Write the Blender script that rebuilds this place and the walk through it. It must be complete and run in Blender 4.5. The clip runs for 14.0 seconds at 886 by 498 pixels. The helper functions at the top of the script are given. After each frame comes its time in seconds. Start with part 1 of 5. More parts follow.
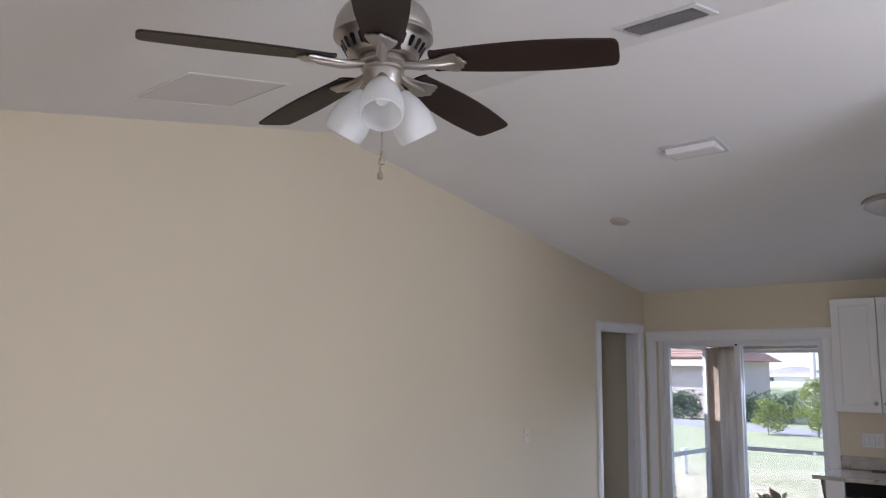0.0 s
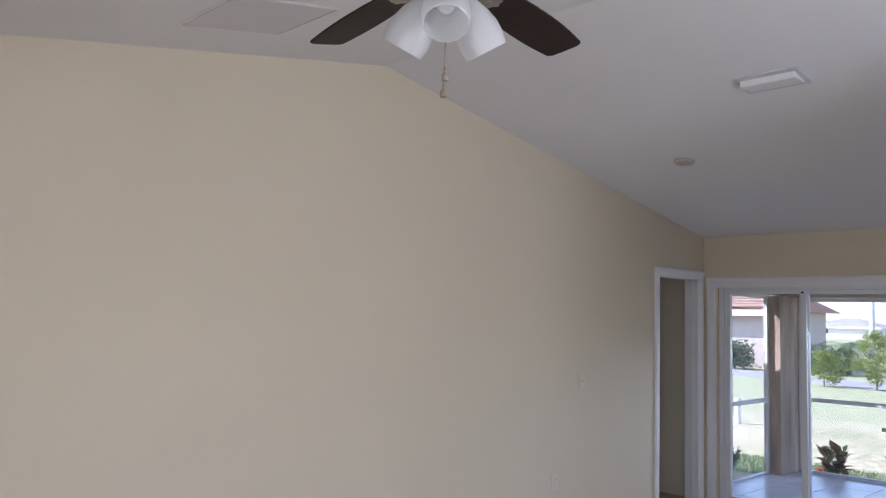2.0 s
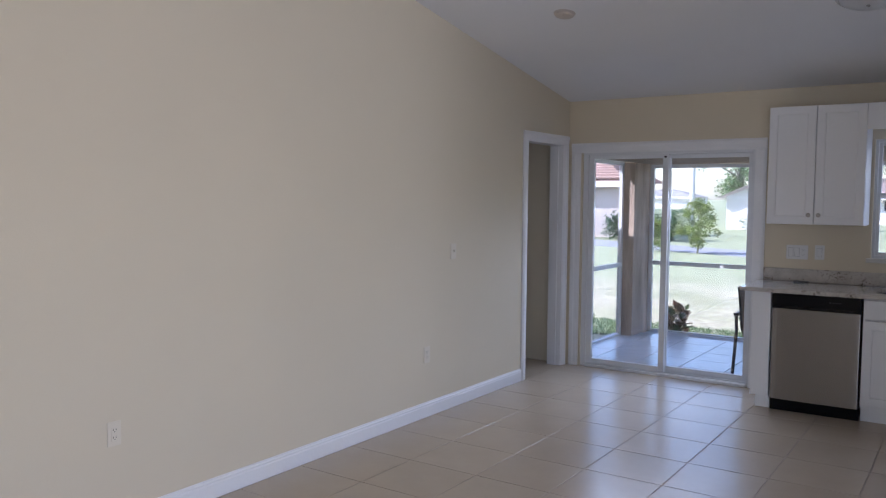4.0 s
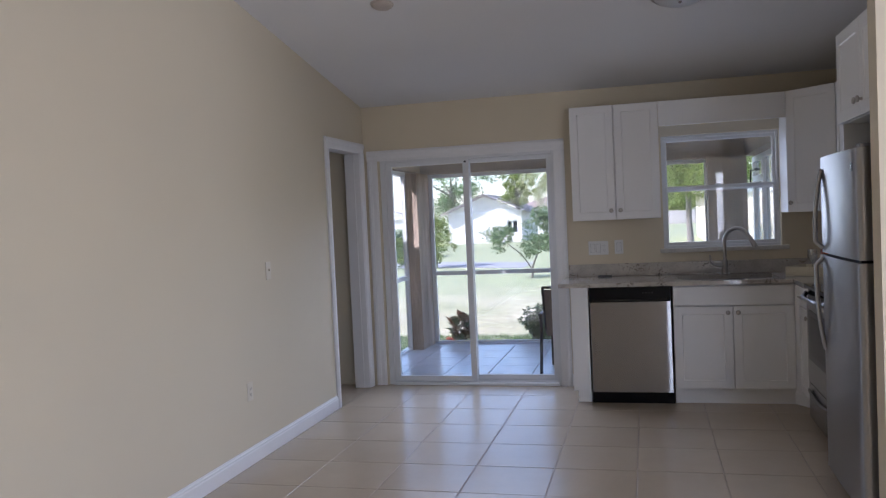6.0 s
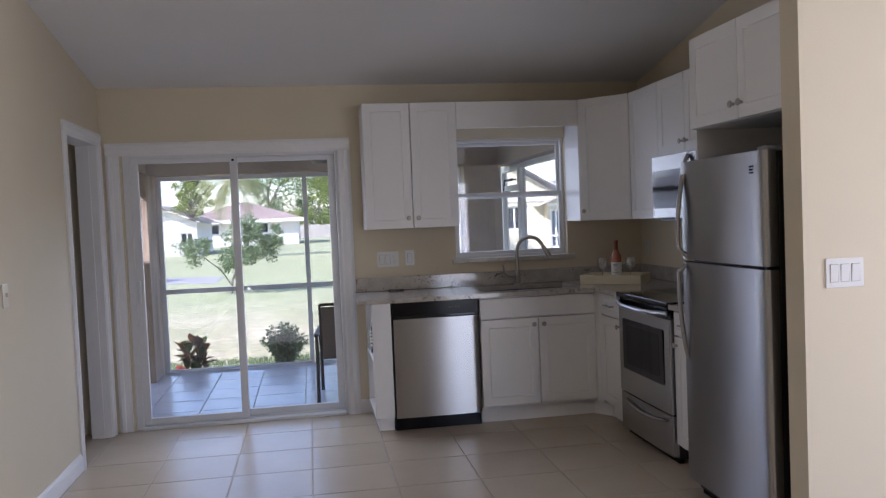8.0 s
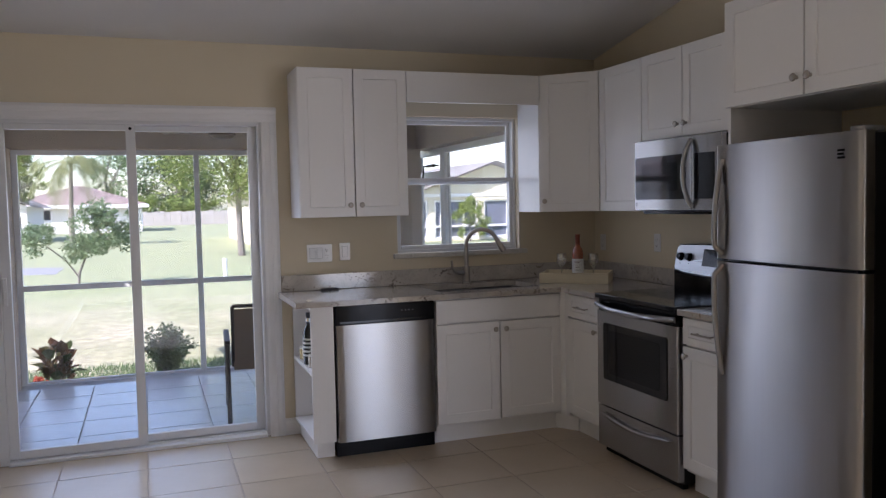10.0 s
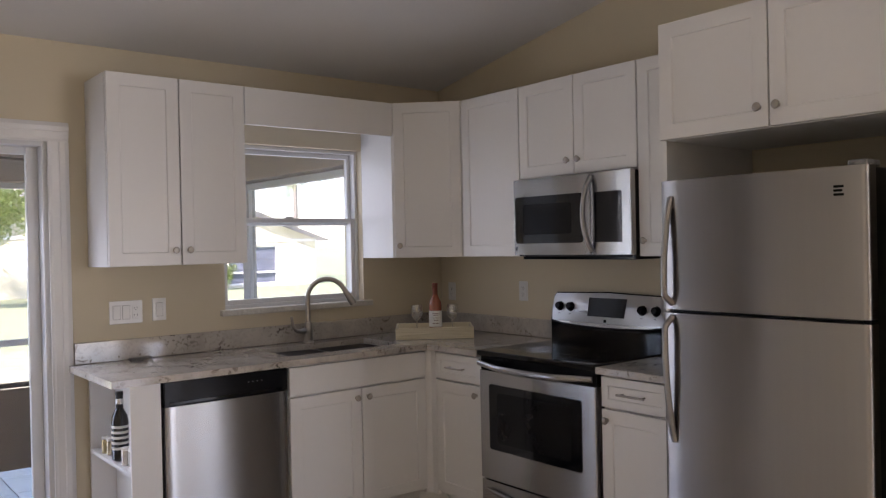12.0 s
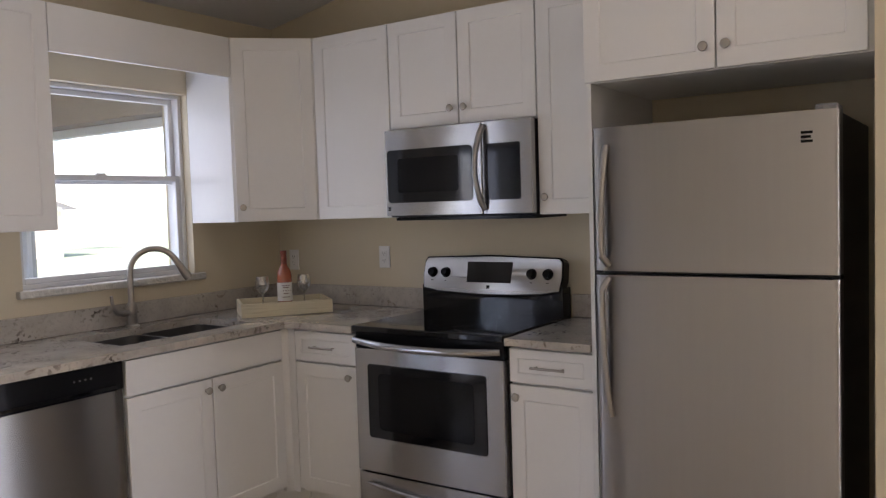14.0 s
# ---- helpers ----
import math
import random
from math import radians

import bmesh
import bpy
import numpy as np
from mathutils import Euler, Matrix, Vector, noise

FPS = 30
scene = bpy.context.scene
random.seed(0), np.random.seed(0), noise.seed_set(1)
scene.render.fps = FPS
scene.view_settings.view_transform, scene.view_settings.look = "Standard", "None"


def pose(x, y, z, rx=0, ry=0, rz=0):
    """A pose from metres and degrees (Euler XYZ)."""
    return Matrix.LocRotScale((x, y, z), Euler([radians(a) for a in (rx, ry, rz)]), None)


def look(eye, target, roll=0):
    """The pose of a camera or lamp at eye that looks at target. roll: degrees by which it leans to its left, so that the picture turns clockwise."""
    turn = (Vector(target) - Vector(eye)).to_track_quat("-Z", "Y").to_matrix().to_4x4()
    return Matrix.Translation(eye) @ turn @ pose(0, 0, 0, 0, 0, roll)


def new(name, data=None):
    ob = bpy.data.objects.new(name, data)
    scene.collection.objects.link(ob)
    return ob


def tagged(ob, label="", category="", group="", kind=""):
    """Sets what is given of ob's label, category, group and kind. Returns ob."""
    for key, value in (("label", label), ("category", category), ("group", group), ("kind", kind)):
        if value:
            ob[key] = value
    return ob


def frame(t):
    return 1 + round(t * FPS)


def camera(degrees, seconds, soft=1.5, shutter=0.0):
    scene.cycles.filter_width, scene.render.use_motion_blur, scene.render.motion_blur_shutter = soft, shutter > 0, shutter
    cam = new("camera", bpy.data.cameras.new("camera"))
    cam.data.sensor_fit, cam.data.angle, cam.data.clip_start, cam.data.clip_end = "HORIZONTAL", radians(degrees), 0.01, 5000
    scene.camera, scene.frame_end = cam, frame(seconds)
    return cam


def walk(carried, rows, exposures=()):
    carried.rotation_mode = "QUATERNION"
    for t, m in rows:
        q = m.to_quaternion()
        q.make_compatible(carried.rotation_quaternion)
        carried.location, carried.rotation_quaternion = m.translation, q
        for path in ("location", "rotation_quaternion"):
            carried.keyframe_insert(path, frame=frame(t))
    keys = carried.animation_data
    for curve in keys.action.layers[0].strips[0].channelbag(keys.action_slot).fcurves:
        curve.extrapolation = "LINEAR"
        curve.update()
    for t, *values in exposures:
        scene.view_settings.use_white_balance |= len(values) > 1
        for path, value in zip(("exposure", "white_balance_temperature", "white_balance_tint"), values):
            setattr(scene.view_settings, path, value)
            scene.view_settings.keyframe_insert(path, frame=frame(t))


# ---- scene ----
cam = camera(57.7, 14.0, 1.3)
EXPO = [(0, 1.84, 5600, 22), (4, 1.78, 5350, 23), (6.5, 1.76, 5550, 23), (7.5, 1.78, 5650, 24), (10, 1.84, 5850, 24), (10.5, 1.9, 6000, 25), (11, 1.98, 6150, 25), (11.5, 2.28, 6250, 25), (13, 2.27, 6150, 25), (14, 2.64, 6150, 24)]
PATH = [
    (0, (3.889, -7.236, 1.658), (2.558, -5.773, 1.959), 0.7),
    (0.5, (3.857, -7.223, 1.685), (2.521, -5.775, 2.027), 0.8),
    (1, (3.843, -7.171, 1.675), (2.489, -5.728, 1.967), 0.9),
    (1.5, (3.817, -7.12, 1.649), (2.386, -5.735, 1.832), 1.2),
    (2, (3.729, -7.132, 1.633), (2.304, -5.739, 1.802), 1.5),
    (2.5, (3.6, -7.189, 1.666), (2.207, -5.793, 2.0), 1.6),
    (3, (3.52, -7.174, 1.68), (2.092, -5.831, 2.075), 1.4),
    (3.5, (3.42, -7.063, 1.602), (2.0, -5.663, 1.749), -0.4),
    (3.8, (3.277, -6.96, 1.595), (2.033, -5.394, 1.555), -1.1),
    (4, (3.264, -6.897, 1.57), (2.144, -5.245, 1.439), 0.5),
    (4.2, (3.228, -6.892, 1.531), (2.232, -5.168, 1.335), 1.9),
    (6.3, (2.236, -6.658, 1.448), (1.942, -4.681, 1.389), -3.7),
    (6.5, (2.131, -6.593, 1.443), (2.005, -4.597, 1.389), -3.3),
    (7, (1.944, -6.37, 1.445), (1.884, -4.371, 1.399), -3.3),
    (7.5, (1.707, -6.192, 1.453), (1.822, -4.196, 1.401), -2.9),
    (7.7, (1.59, -6.133, 1.455), (1.802, -4.146, 1.389), -2.7),
    (10, (0.986, -5.095, 1.455), (1.672, -3.22, 1.34), -1.2),
    (10.5, (0.899, -4.841, 1.46), (1.817, -3.067, 1.353), -1.3),
    (11, (0.846, -4.602, 1.459), (1.981, -2.956, 1.411), -1.0),
    (11.5, (0.846, -4.351, 1.478), (2.045, -2.75, 1.473), -1.0),
    (12, (0.716, -4.097, 1.454), (1.978, -2.545, 1.442), -1.2),
    (12.5, (0.666, -3.868, 1.437), (1.981, -2.362, 1.399), -1.6),
    (13, (0.731, -3.663, 1.434), (2.096, -2.202, 1.368), -2.0),
    (13.5, (0.741, -3.507, 1.439), (2.224, -2.169, 1.336), -1.7),
    (14, (0.726, -3.359, 1.43), (2.381, -2.241, 1.322), -1.8),
]
walk(cam, [(t, look(eye, target, roll)) for t, eye, target, roll in PATH], EXPO)

# ---- light ----
SUN = Vector((-0.72, -0.43, 0.75)).normalized()
world = bpy.data.worlds.new("world")
scene.world = world
world.use_nodes = True
wn = world.node_tree.nodes
sky = wn.new("ShaderNodeTexSky")
sky.sky_type, sky.sun_disc = "NISHITA", False
sky.sun_elevation = math.asin(SUN.z)
sky.sun_rotation = math.atan2(SUN.x, SUN.y)
world.node_tree.links.new(sky.outputs[0], wn["Background"].inputs[0])
wn["Background"].inputs[1].default_value = 0.15
sun = new("sun", bpy.data.lights.new("sun", "SUN"))
sun.data.energy, sun.data.angle, sun.data.color = 3.8, radians(0.5), (1.0, 0.95, 0.88)
sun.matrix_world = look(SUN * 40, (0, 0, 0))


def area_lamp(name, place, target, w, h, watts, colour=(0.93, 0.97, 1.0)):
    ob = new(name, bpy.data.lights.new(name, "AREA"))
    ob.data.shape, ob.data.size, ob.data.size_y = "RECTANGLE", w, h
    ob.data.energy, ob.data.color = watts, colour
    ob.matrix_world = look(place, target)
    return ob


area_lamp("daylight_front_door", (4.05, -8.27, 1.04), (4.05, 0, 1.04), 0.86, 1.98, 7)
area_lamp("daylight_front_window", (5.3, -8.27, 1.35), (5.3, 0, 1.35), 0.9, 1.45, 5.5)
# invented source in the east wall, added to brighten the west wall
area_lamp("added_east_fill", (6.28, -4.7, 1.35), (0, -4.7, 1.35), 1.5, 1.45, 21)
area_lamp("daylight_slider", (0.95, 0.16, 1.0), (0.95, -8, 0.6), 1.35, 1.85, 0.5, (0.78, 0.88, 1.0))
# added fill for porch and lawn light, slanted towards the range and refrigerator
area_lamp("slider_slant_fill", (1.15, 0.02, 1.0), (3.6, -1.55, 1.1), 0.42, 1.7, 0.25, (0.78, 0.88, 1.0)).data.spread = radians(100)
# added fill for sky light, aimed steeply down at the floor by the glass
area_lamp("slider_floor_fill", (0.95, 0.06, 1.62), (1.0, -1.4, 0.0), 1.35, 0.45, 2.3, (0.80, 0.89, 1.0)).data.spread = radians(100)
area_lamp("daylight_kitchen", (2.97, 0.165, 1.56), (2.97, -8, 1.2), 0.76, 0.8, 0.7, (0.78, 0.88, 1.0))


# ---- materials ----
def mat(name, colour, rough=0.6, metal=0.0, vary=0.06, scale=3.0, fine=60.0, bump=0.02, coat=0.0, stretch=(1, 1, 1), spec=0.5, random_tint=0.0, wear=0.06):
    m = bpy.data.materials.new(name)
    m.use_nodes = True
    n, l = m.node_tree.nodes, m.node_tree.links
    b = n["Principled BSDF"]
    co = n.new("ShaderNodeTexCoord")
    mp = n.new("ShaderNodeMapping")
    mp.inputs["Scale"].default_value = stretch
    l.new(co.outputs["Object"], mp.inputs[0])
    big, small = n.new("ShaderNodeTexNoise"), n.new("ShaderNodeTexNoise")
    for t, s, d in ((big, scale, 4), (small, fine, 3)):
        t.inputs["Scale"].default_value, t.inputs["Detail"].default_value = s, d
        l.new(mp.outputs[0], t.inputs["Vector"])
    add = n.new("ShaderNodeMath")
    add.operation = "MULTIPLY_ADD"
    l.new(small.outputs["Fac"], add.inputs[0])
    add.inputs[1].default_value = 0.4
    l.new(big.outputs["Fac"], add.inputs[2])
    rng = n.new("ShaderNodeMapRange")
    rng.inputs["From Min"].default_value, rng.inputs["From Max"].default_value = 0.35, 1.05
    rng.inputs["To Min"].default_value, rng.inputs["To Max"].default_value = 1 - vary, 1 + vary
    l.new(add.outputs[0], rng.inputs[0])
    value = rng.outputs[0]
    if random_tint:
        info = n.new("ShaderNodeObjectInfo")
        r2 = n.new("ShaderNodeMapRange")
        r2.inputs["To Min"].default_value, r2.inputs["To Max"].default_value = 1 - random_tint, 1 + random_tint
        l.new(info.outputs["Random"], r2.inputs[0])
        mu = n.new("ShaderNodeMath")
        mu.operation = "MULTIPLY"
        l.new(value, mu.inputs[0]), l.new(r2.outputs[0], mu.inputs[1])
        off = n.new("ShaderNodeMath")
        off.operation = "MULTIPLY"
        off.inputs[1].default_value = 90
        l.new(info.outputs["Random"], off.inputs[0])
        l.new(off.outputs[0], mp.inputs["Location"])
        value = mu.outputs[0]
    mul = n.new("ShaderNodeVectorMath")
    mul.operation = "SCALE"
    mul.inputs[0].default_value = colour
    l.new(value, mul.inputs["Scale"])
    l.new(mul.outputs[0], b.inputs["Base Color"])
    rr = n.new("ShaderNodeMapRange")
    rr.inputs["To Min"].default_value, rr.inputs["To Max"].default_value = max(rough - wear, 0.02), min(rough + wear, 1)
    l.new(big.outputs["Fac"], rr.inputs[0])
    l.new(rr.outputs[0], b.inputs["Roughness"])
    b.inputs["Metallic"].default_value = metal
    b.inputs["Coat Weight"].default_value = coat
    b.inputs["Specular IOR Level"].default_value = spec
    if bump:
        bp = n.new("ShaderNodeBump")
        bp.inputs["Strength"].default_value, bp.inputs["Distance"].default_value = 0.4, bump
        l.new(small.outputs["Fac"], bp.inputs["Height"])
        l.new(bp.outputs[0], b.inputs["Normal"])
    return m


def glass(name, tint=(1, 1, 1), rough=0.0, gloss=0.08):
    m = bpy.data.materials.new(name)
    m.use_nodes = True
    n, l = m.node_tree.nodes, m.node_tree.links
    n.remove(n["Principled BSDF"])
    tr, gl, mx, fr = n.new("ShaderNodeBsdfTransparent"), n.new("ShaderNodeBsdfGlossy"), n.new("ShaderNodeMixShader"), n.new("ShaderNodeLayerWeight")
    tr.inputs[0].default_value = (*tint, 1)
    gl.inputs["Roughness"].default_value = rough
    pw = n.new("ShaderNodeMapRange")
    fr.inputs[0].default_value = 0.5
    pw.inputs["From Min"].default_value, pw.inputs["From Max"].default_value = 0.35, 1.0
    pw.inputs["To Min"].default_value, pw.inputs["To Max"].default_value = gloss, min(1.0, gloss * 8)
    l.new(fr.outputs["Facing"], pw.inputs[0])
    l.new(pw.outputs[0], mx.inputs[0]), l.new(tr.outputs[0], mx.inputs[1]), l.new(gl.outputs[0], mx.inputs[2])
    l.new(mx.outputs[0], n["Material Output"].inputs[0])
    return m


def granite(name):
    m = mat(name, (0.5, 0.47, 0.42), 0.09, vary=0.1, bump=0, coat=0.3, wear=0.03)
    n, l = m.node_tree.nodes, m.node_tree.links
    b = n["Principled BSDF"]
    co = n["Texture Coordinate"]
    cloud, speck, vein = n.new("ShaderNodeTexNoise"), n.new("ShaderNodeTexNoise"), n.new("ShaderNodeTexNoise")
    cloud.inputs["Scale"].default_value, cloud.inputs["Detail"].default_value = 9, 8
    speck.inputs["Scale"].default_value, speck.inputs["Detail"].default_value = 62, 5
    cluster, span = n.new("ShaderNodeTexNoise"), n.new("ShaderNodeMapRange")
    cluster.inputs["Scale"].default_value, cluster.inputs["Detail"].default_value = 6.5, 3
    span.inputs["From Min"].default_value, span.inputs["From Max"].default_value = 0.53, 0.70
    span.inputs["To Min"].default_value, span.inputs["To Max"].default_value = 0.12, 0.95
    l.new(co.outputs["Object"], cluster.inputs["Vector"])
    l.new(cluster.outputs["Fac"], span.inputs[0])
    vein.inputs["Scale"].default_value, vein.inputs["Detail"].default_value, vein.inputs["Distortion"].default_value = 16, 9, 1.0
    ramp, cut, vr = n.new("ShaderNodeValToRGB"), n.new("ShaderNodeValToRGB"), n.new("ShaderNodeValToRGB")
    for t in (cloud, speck, vein):
        l.new(co.outputs["Object"], t.inputs["Vector"])
    l.new(cloud.outputs["Fac"], ramp.inputs[0])
    e = ramp.color_ramp.elements
    e[0].position, e[0].color = 0.25, (0.40, 0.36, 0.315, 1)
    e[1].position, e[1].color = 0.68, (0.54, 0.50, 0.445, 1)
    l.new(speck.outputs["Fac"], cut.inputs[0])
    c = cut.color_ramp.elements
    c[0].position, c[0].color = 0.40, (0.2, 0.175, 0.165, 1)
    c[1].position, c[1].color = 0.47, (1, 1, 1, 1)
    l.new(vein.outputs["Fac"], vr.inputs[0])
    v = vr.color_ramp.elements
    v[0].position, v[0].color = 0.29, (0.30, 0.25, 0.21, 1)
    v[1].position, v[1].color = 0.36, (1, 1, 1, 1)
    m1, m2 = n.new("ShaderNodeMix"), n.new("ShaderNodeMix")
    for mm, f in ((m1, 0.6), (m2, 0.85)):
        mm.data_type, mm.blend_type = "RGBA", "MULTIPLY"
        mm.inputs[0].default_value = f
    l.new(ramp.outputs[0], m1.inputs[6]), l.new(cut.outputs[0], m1.inputs[7])
    l.new(m1.outputs[2], m2.inputs[6]), l.new(vr.outputs[0], m2.inputs[7])
    l.new(span.outputs[0], m1.inputs[0])
    l.new(m2.outputs[2], b.inputs["Base Color"])
    return m


PAINT = mat("cream_paint", (0.66, 0.58, 0.43), 0.75, vary=0.03, scale=1.2, fine=140, bump=0.0012)
CEIL = mat("ceiling_paint", (0.74, 0.73, 0.72), 0.85, vary=0.03, scale=1.5, fine=90, bump=0.003)
TRIM = mat("white_trim", (0.80, 0.79, 0.78), 0.4, vary=0.03, bump=0.002)
CAB = mat("cabinet_white", (0.80, 0.79, 0.78), 0.3, vary=0.025, scale=2, fine=40, bump=0.001, wear=0.03)
TILE = mat("beige_tile", (0.47, 0.385, 0.285), 0.24, vary=0.045, scale=4, fine=30, bump=0, random_tint=0.03, wear=0.015)
GROUT = mat("grout", (0.33, 0.27, 0.21), 0.9, vary=0.15, bump=0.01)
STEEL = mat("brushed_steel", (0.37, 0.36, 0.355), 0.28, 1.0, wear=0.015, vary=0.05, scale=2, fine=60, bump=0, stretch=(1, 1, 0.03))
# dishwasher's copy of the steel, coloured darker to dim its bright window reflection
STEEL_DW = mat("dimmed_brushed_steel", (0.32, 0.315, 0.315), 0.25, 1.0, wear=0.02, vary=0.06, scale=2, fine=60, bump=0, stretch=(1, 1, 0.03))
STEEL_H = mat("brushed_steel_grained_along", (0.45, 0.445, 0.445), 0.27, 1.0, vary=0.05, scale=2, fine=60, bump=0, stretch=(0.03, 0.03, 1))
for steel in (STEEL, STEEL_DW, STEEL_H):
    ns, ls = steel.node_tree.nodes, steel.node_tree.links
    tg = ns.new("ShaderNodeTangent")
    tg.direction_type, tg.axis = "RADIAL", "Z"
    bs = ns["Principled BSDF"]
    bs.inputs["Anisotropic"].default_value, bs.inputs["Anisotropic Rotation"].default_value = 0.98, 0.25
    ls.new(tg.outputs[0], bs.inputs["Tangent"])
NICKEL = mat("brushed_nickel", (0.42, 0.39, 0.355), 0.37, 1.0, vary=0.05, bump=0.0005)
CHROME = mat("satin_chrome", (0.62, 0.61, 0.6), 0.18, 1.0, vary=0.04, bump=0)
BLACK = mat("black_plastic", (0.007, 0.007, 0.008), 0.14, vary=0.2, bump=0, spec=0.16)
BLACKGLASS = mat("black_glass", (0.004, 0.004, 0.005), 0.04, vary=0.2, bump=0, spec=0.4)
OVENGLASS = mat("oven_glass", (0.008, 0.008, 0.009), 0.05, vary=0.3, bump=0, spec=0.2)
GRANITE = granite("granite")
WALNUT = mat("dark_walnut", (0.020, 0.011, 0.008), 0.5, vary=0.35, scale=3, fine=40, bump=0.002, stretch=(0.15, 3, 3), spec=0.2)
FROST = mat("frosted_white_glass", (0.88, 0.88, 0.87), 0.3, vary=0.02, bump=0, coat=0.2)
IVORY = mat("ivory_plastic", (0.68, 0.61, 0.49), 0.4, vary=0.02, bump=0)
PLASTIC = mat("white_plastic", (0.76, 0.75, 0.73), 0.22, vary=0.02, bump=0)
nf, lf = FROST.node_tree.nodes, FROST.node_tree.links
tl, mf = nf.new("ShaderNodeBsdfTranslucent"), nf.new("ShaderNodeMixShader")
tl.inputs[0].default_value, mf.inputs[0].default_value = (0.88, 0.88, 0.87, 1), 0.6
lf.new(nf["Principled BSDF"].outputs[0], mf.inputs[1]), lf.new(tl.outputs[0], mf.inputs[2]), lf.new(mf.outputs[0], nf["Material Output"].inputs[0])
GLASS = glass("window_glass", gloss=0.05)
WINE_GLASS = glass("clear_drinking_glass", (0.86, 0.87, 0.87), gloss=0.3)
ALU = mat("white_aluminium", (0.72, 0.72, 0.72), 0.4, vary=0.04, bump=0.001)
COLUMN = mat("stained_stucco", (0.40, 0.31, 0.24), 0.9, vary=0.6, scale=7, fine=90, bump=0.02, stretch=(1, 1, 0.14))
STUCCO = mat("beige_stucco", (0.50, 0.43, 0.36), 0.9, vary=0.12, scale=6, fine=120, bump=0.02)
PORCHTILE = mat("pale_porch_tile", (0.74, 0.74, 0.76), 0.2, vary=0.08, scale=5, fine=40, bump=0.003, random_tint=0.04)


# ---- building helpers ----
def thing(name, x, y, z, rz, label, category, group=""):
    ob = new(name)
    ob.matrix_basis = pose(x, y, z, 0, 0, rz)
    ob.empty_display_size = 0.1
    return tagged(ob, label, category, group)


def part(name, bm, material, parent=None, label="", smooth=False):
    me = bpy.data.meshes.new(name)
    bmesh.ops.recalc_face_normals(bm, faces=bm.faces)
    bm.to_mesh(me)
    bm.free()
    me.materials.append(material)
    if smooth:
        me.shade_smooth()
        me.set_sharp_from_angle(angle=radians(38))
    ob = new(name, me)
    if parent is not None:
        ob.parent = parent
    return tagged(ob, label)


def setting(name, bm, material, label, category, smooth=False):
    return tagged(part(name, bm, material, None, label, smooth), "", category, "", "structure")


def box(bm, x0, x1, y0, y1, z0, z1, bev=0.0, m=None):
    b = bmesh.new()
    r = bmesh.ops.create_cube(b, size=1)
    bmesh.ops.transform(b, matrix=Matrix.Translation(((x0 + x1) / 2, (y0 + y1) / 2, (z0 + z1) / 2)) @ Matrix.Diagonal((abs(x1 - x0), abs(y1 - y0), abs(z1 - z0), 1)), verts=b.verts)
    if bev:
        bmesh.ops.bevel(b, geom=b.edges[:], offset=bev, segments=2, affect="EDGES", profile=0.5)
    return merge(bm, b, m)


def merge(bm, b, m=None):
    if m is not None:
        bmesh.ops.transform(b, matrix=m, verts=b.verts)
    me = bpy.data.meshes.new("tmp")
    b.to_mesh(me)
    b.free()
    bm.from_mesh(me)
    bpy.data.meshes.remove(me)
    return bm


def boxed(*a, **k):
    return box(bmesh.new(), *a, **k)


def cyl(bm, p, r, h, axis="z", seg=24, r2=None, m=None):
    b = bmesh.new()
    bmesh.ops.create_cone(b, cap_ends=True, segments=seg, radius1=r, radius2=r if r2 is None else r2, depth=h)
    turn = {"z": Matrix(), "x": pose(0, 0, 0, 0, 90, 0), "y": pose(0, 0, 0, 90, 0, 0)}[axis]
    bmesh.ops.transform(b, matrix=Matrix.Translation(p) @ turn, verts=b.verts)
    return merge(bm, b, m)


def lathe(bm, profile, seg=28, m=None):
    b = bmesh.new()
    rings = []
    for r, z in profile:
        rings.append([b.verts.new((r * math.cos(2 * math.pi * k / seg), r * math.sin(2 * math.pi * k / seg), z)) for k in range(seg)])
    for a, c in zip(rings, rings[1:]):
        for k in range(seg):
            b.faces.new((a[k], a[(k + 1) % seg], c[(k + 1) % seg], c[k]))
    bmesh.ops.remove_doubles(b, verts=b.verts, dist=1e-5)
    return merge(bm, b, m)


def tube(bm, pts, r, seg=10, m=None):
    b = bmesh.new()
    pts = [Vector(p) for p in pts]
    radii = r if isinstance(r, (list, tuple)) else [r] * len(pts)
    rings, side = [], None
    for i, p in enumerate(pts):
        d = (pts[min(i + 1, len(pts) - 1)] - pts[max(i - 1, 0)]).normalized()
        if side is None:
            side = d.orthogonal().normalized()
        side = (side - d * side.dot(d)).normalized()
        up = d.cross(side)
        rings.append([b.verts.new(p + radii[i] * (math.cos(2 * math.pi * k / seg) * side + math.sin(2 * math.pi * k / seg) * up)) for k in range(seg)])
    for a, c in zip(rings, rings[1:]):
        for k in range(seg):
            b.faces.new((a[k], a[(k + 1) % seg], c[(k + 1) % seg], c[k]))
    b.faces.new(rings[0][::-1]), b.faces.new(rings[-1])
    return merge(bm, b, m)


def prism(bm, pts, z0, z1, m=None, bev=0.0):
    b = bmesh.new()
    lo = [b.verts.new((x, y, z0)) for x, y in pts]
    hi = [b.verts.new((x, y, z1)) for x, y in pts]
    b.faces.new(lo[::-1]), b.faces.new(hi)
    for k in range(len(pts)):
        b.faces.new((lo[k], lo[(k + 1) % len(pts)], hi[(k + 1) % len(pts)], hi[k]))
    if bev:
        bmesh.ops.recalc_face_normals(b, faces=b.faces)
        bmesh.ops.bevel(b, geom=b.edges[:], offset=bev, segments=2, affect="EDGES", profile=0.5)
    return merge(bm, b, m)


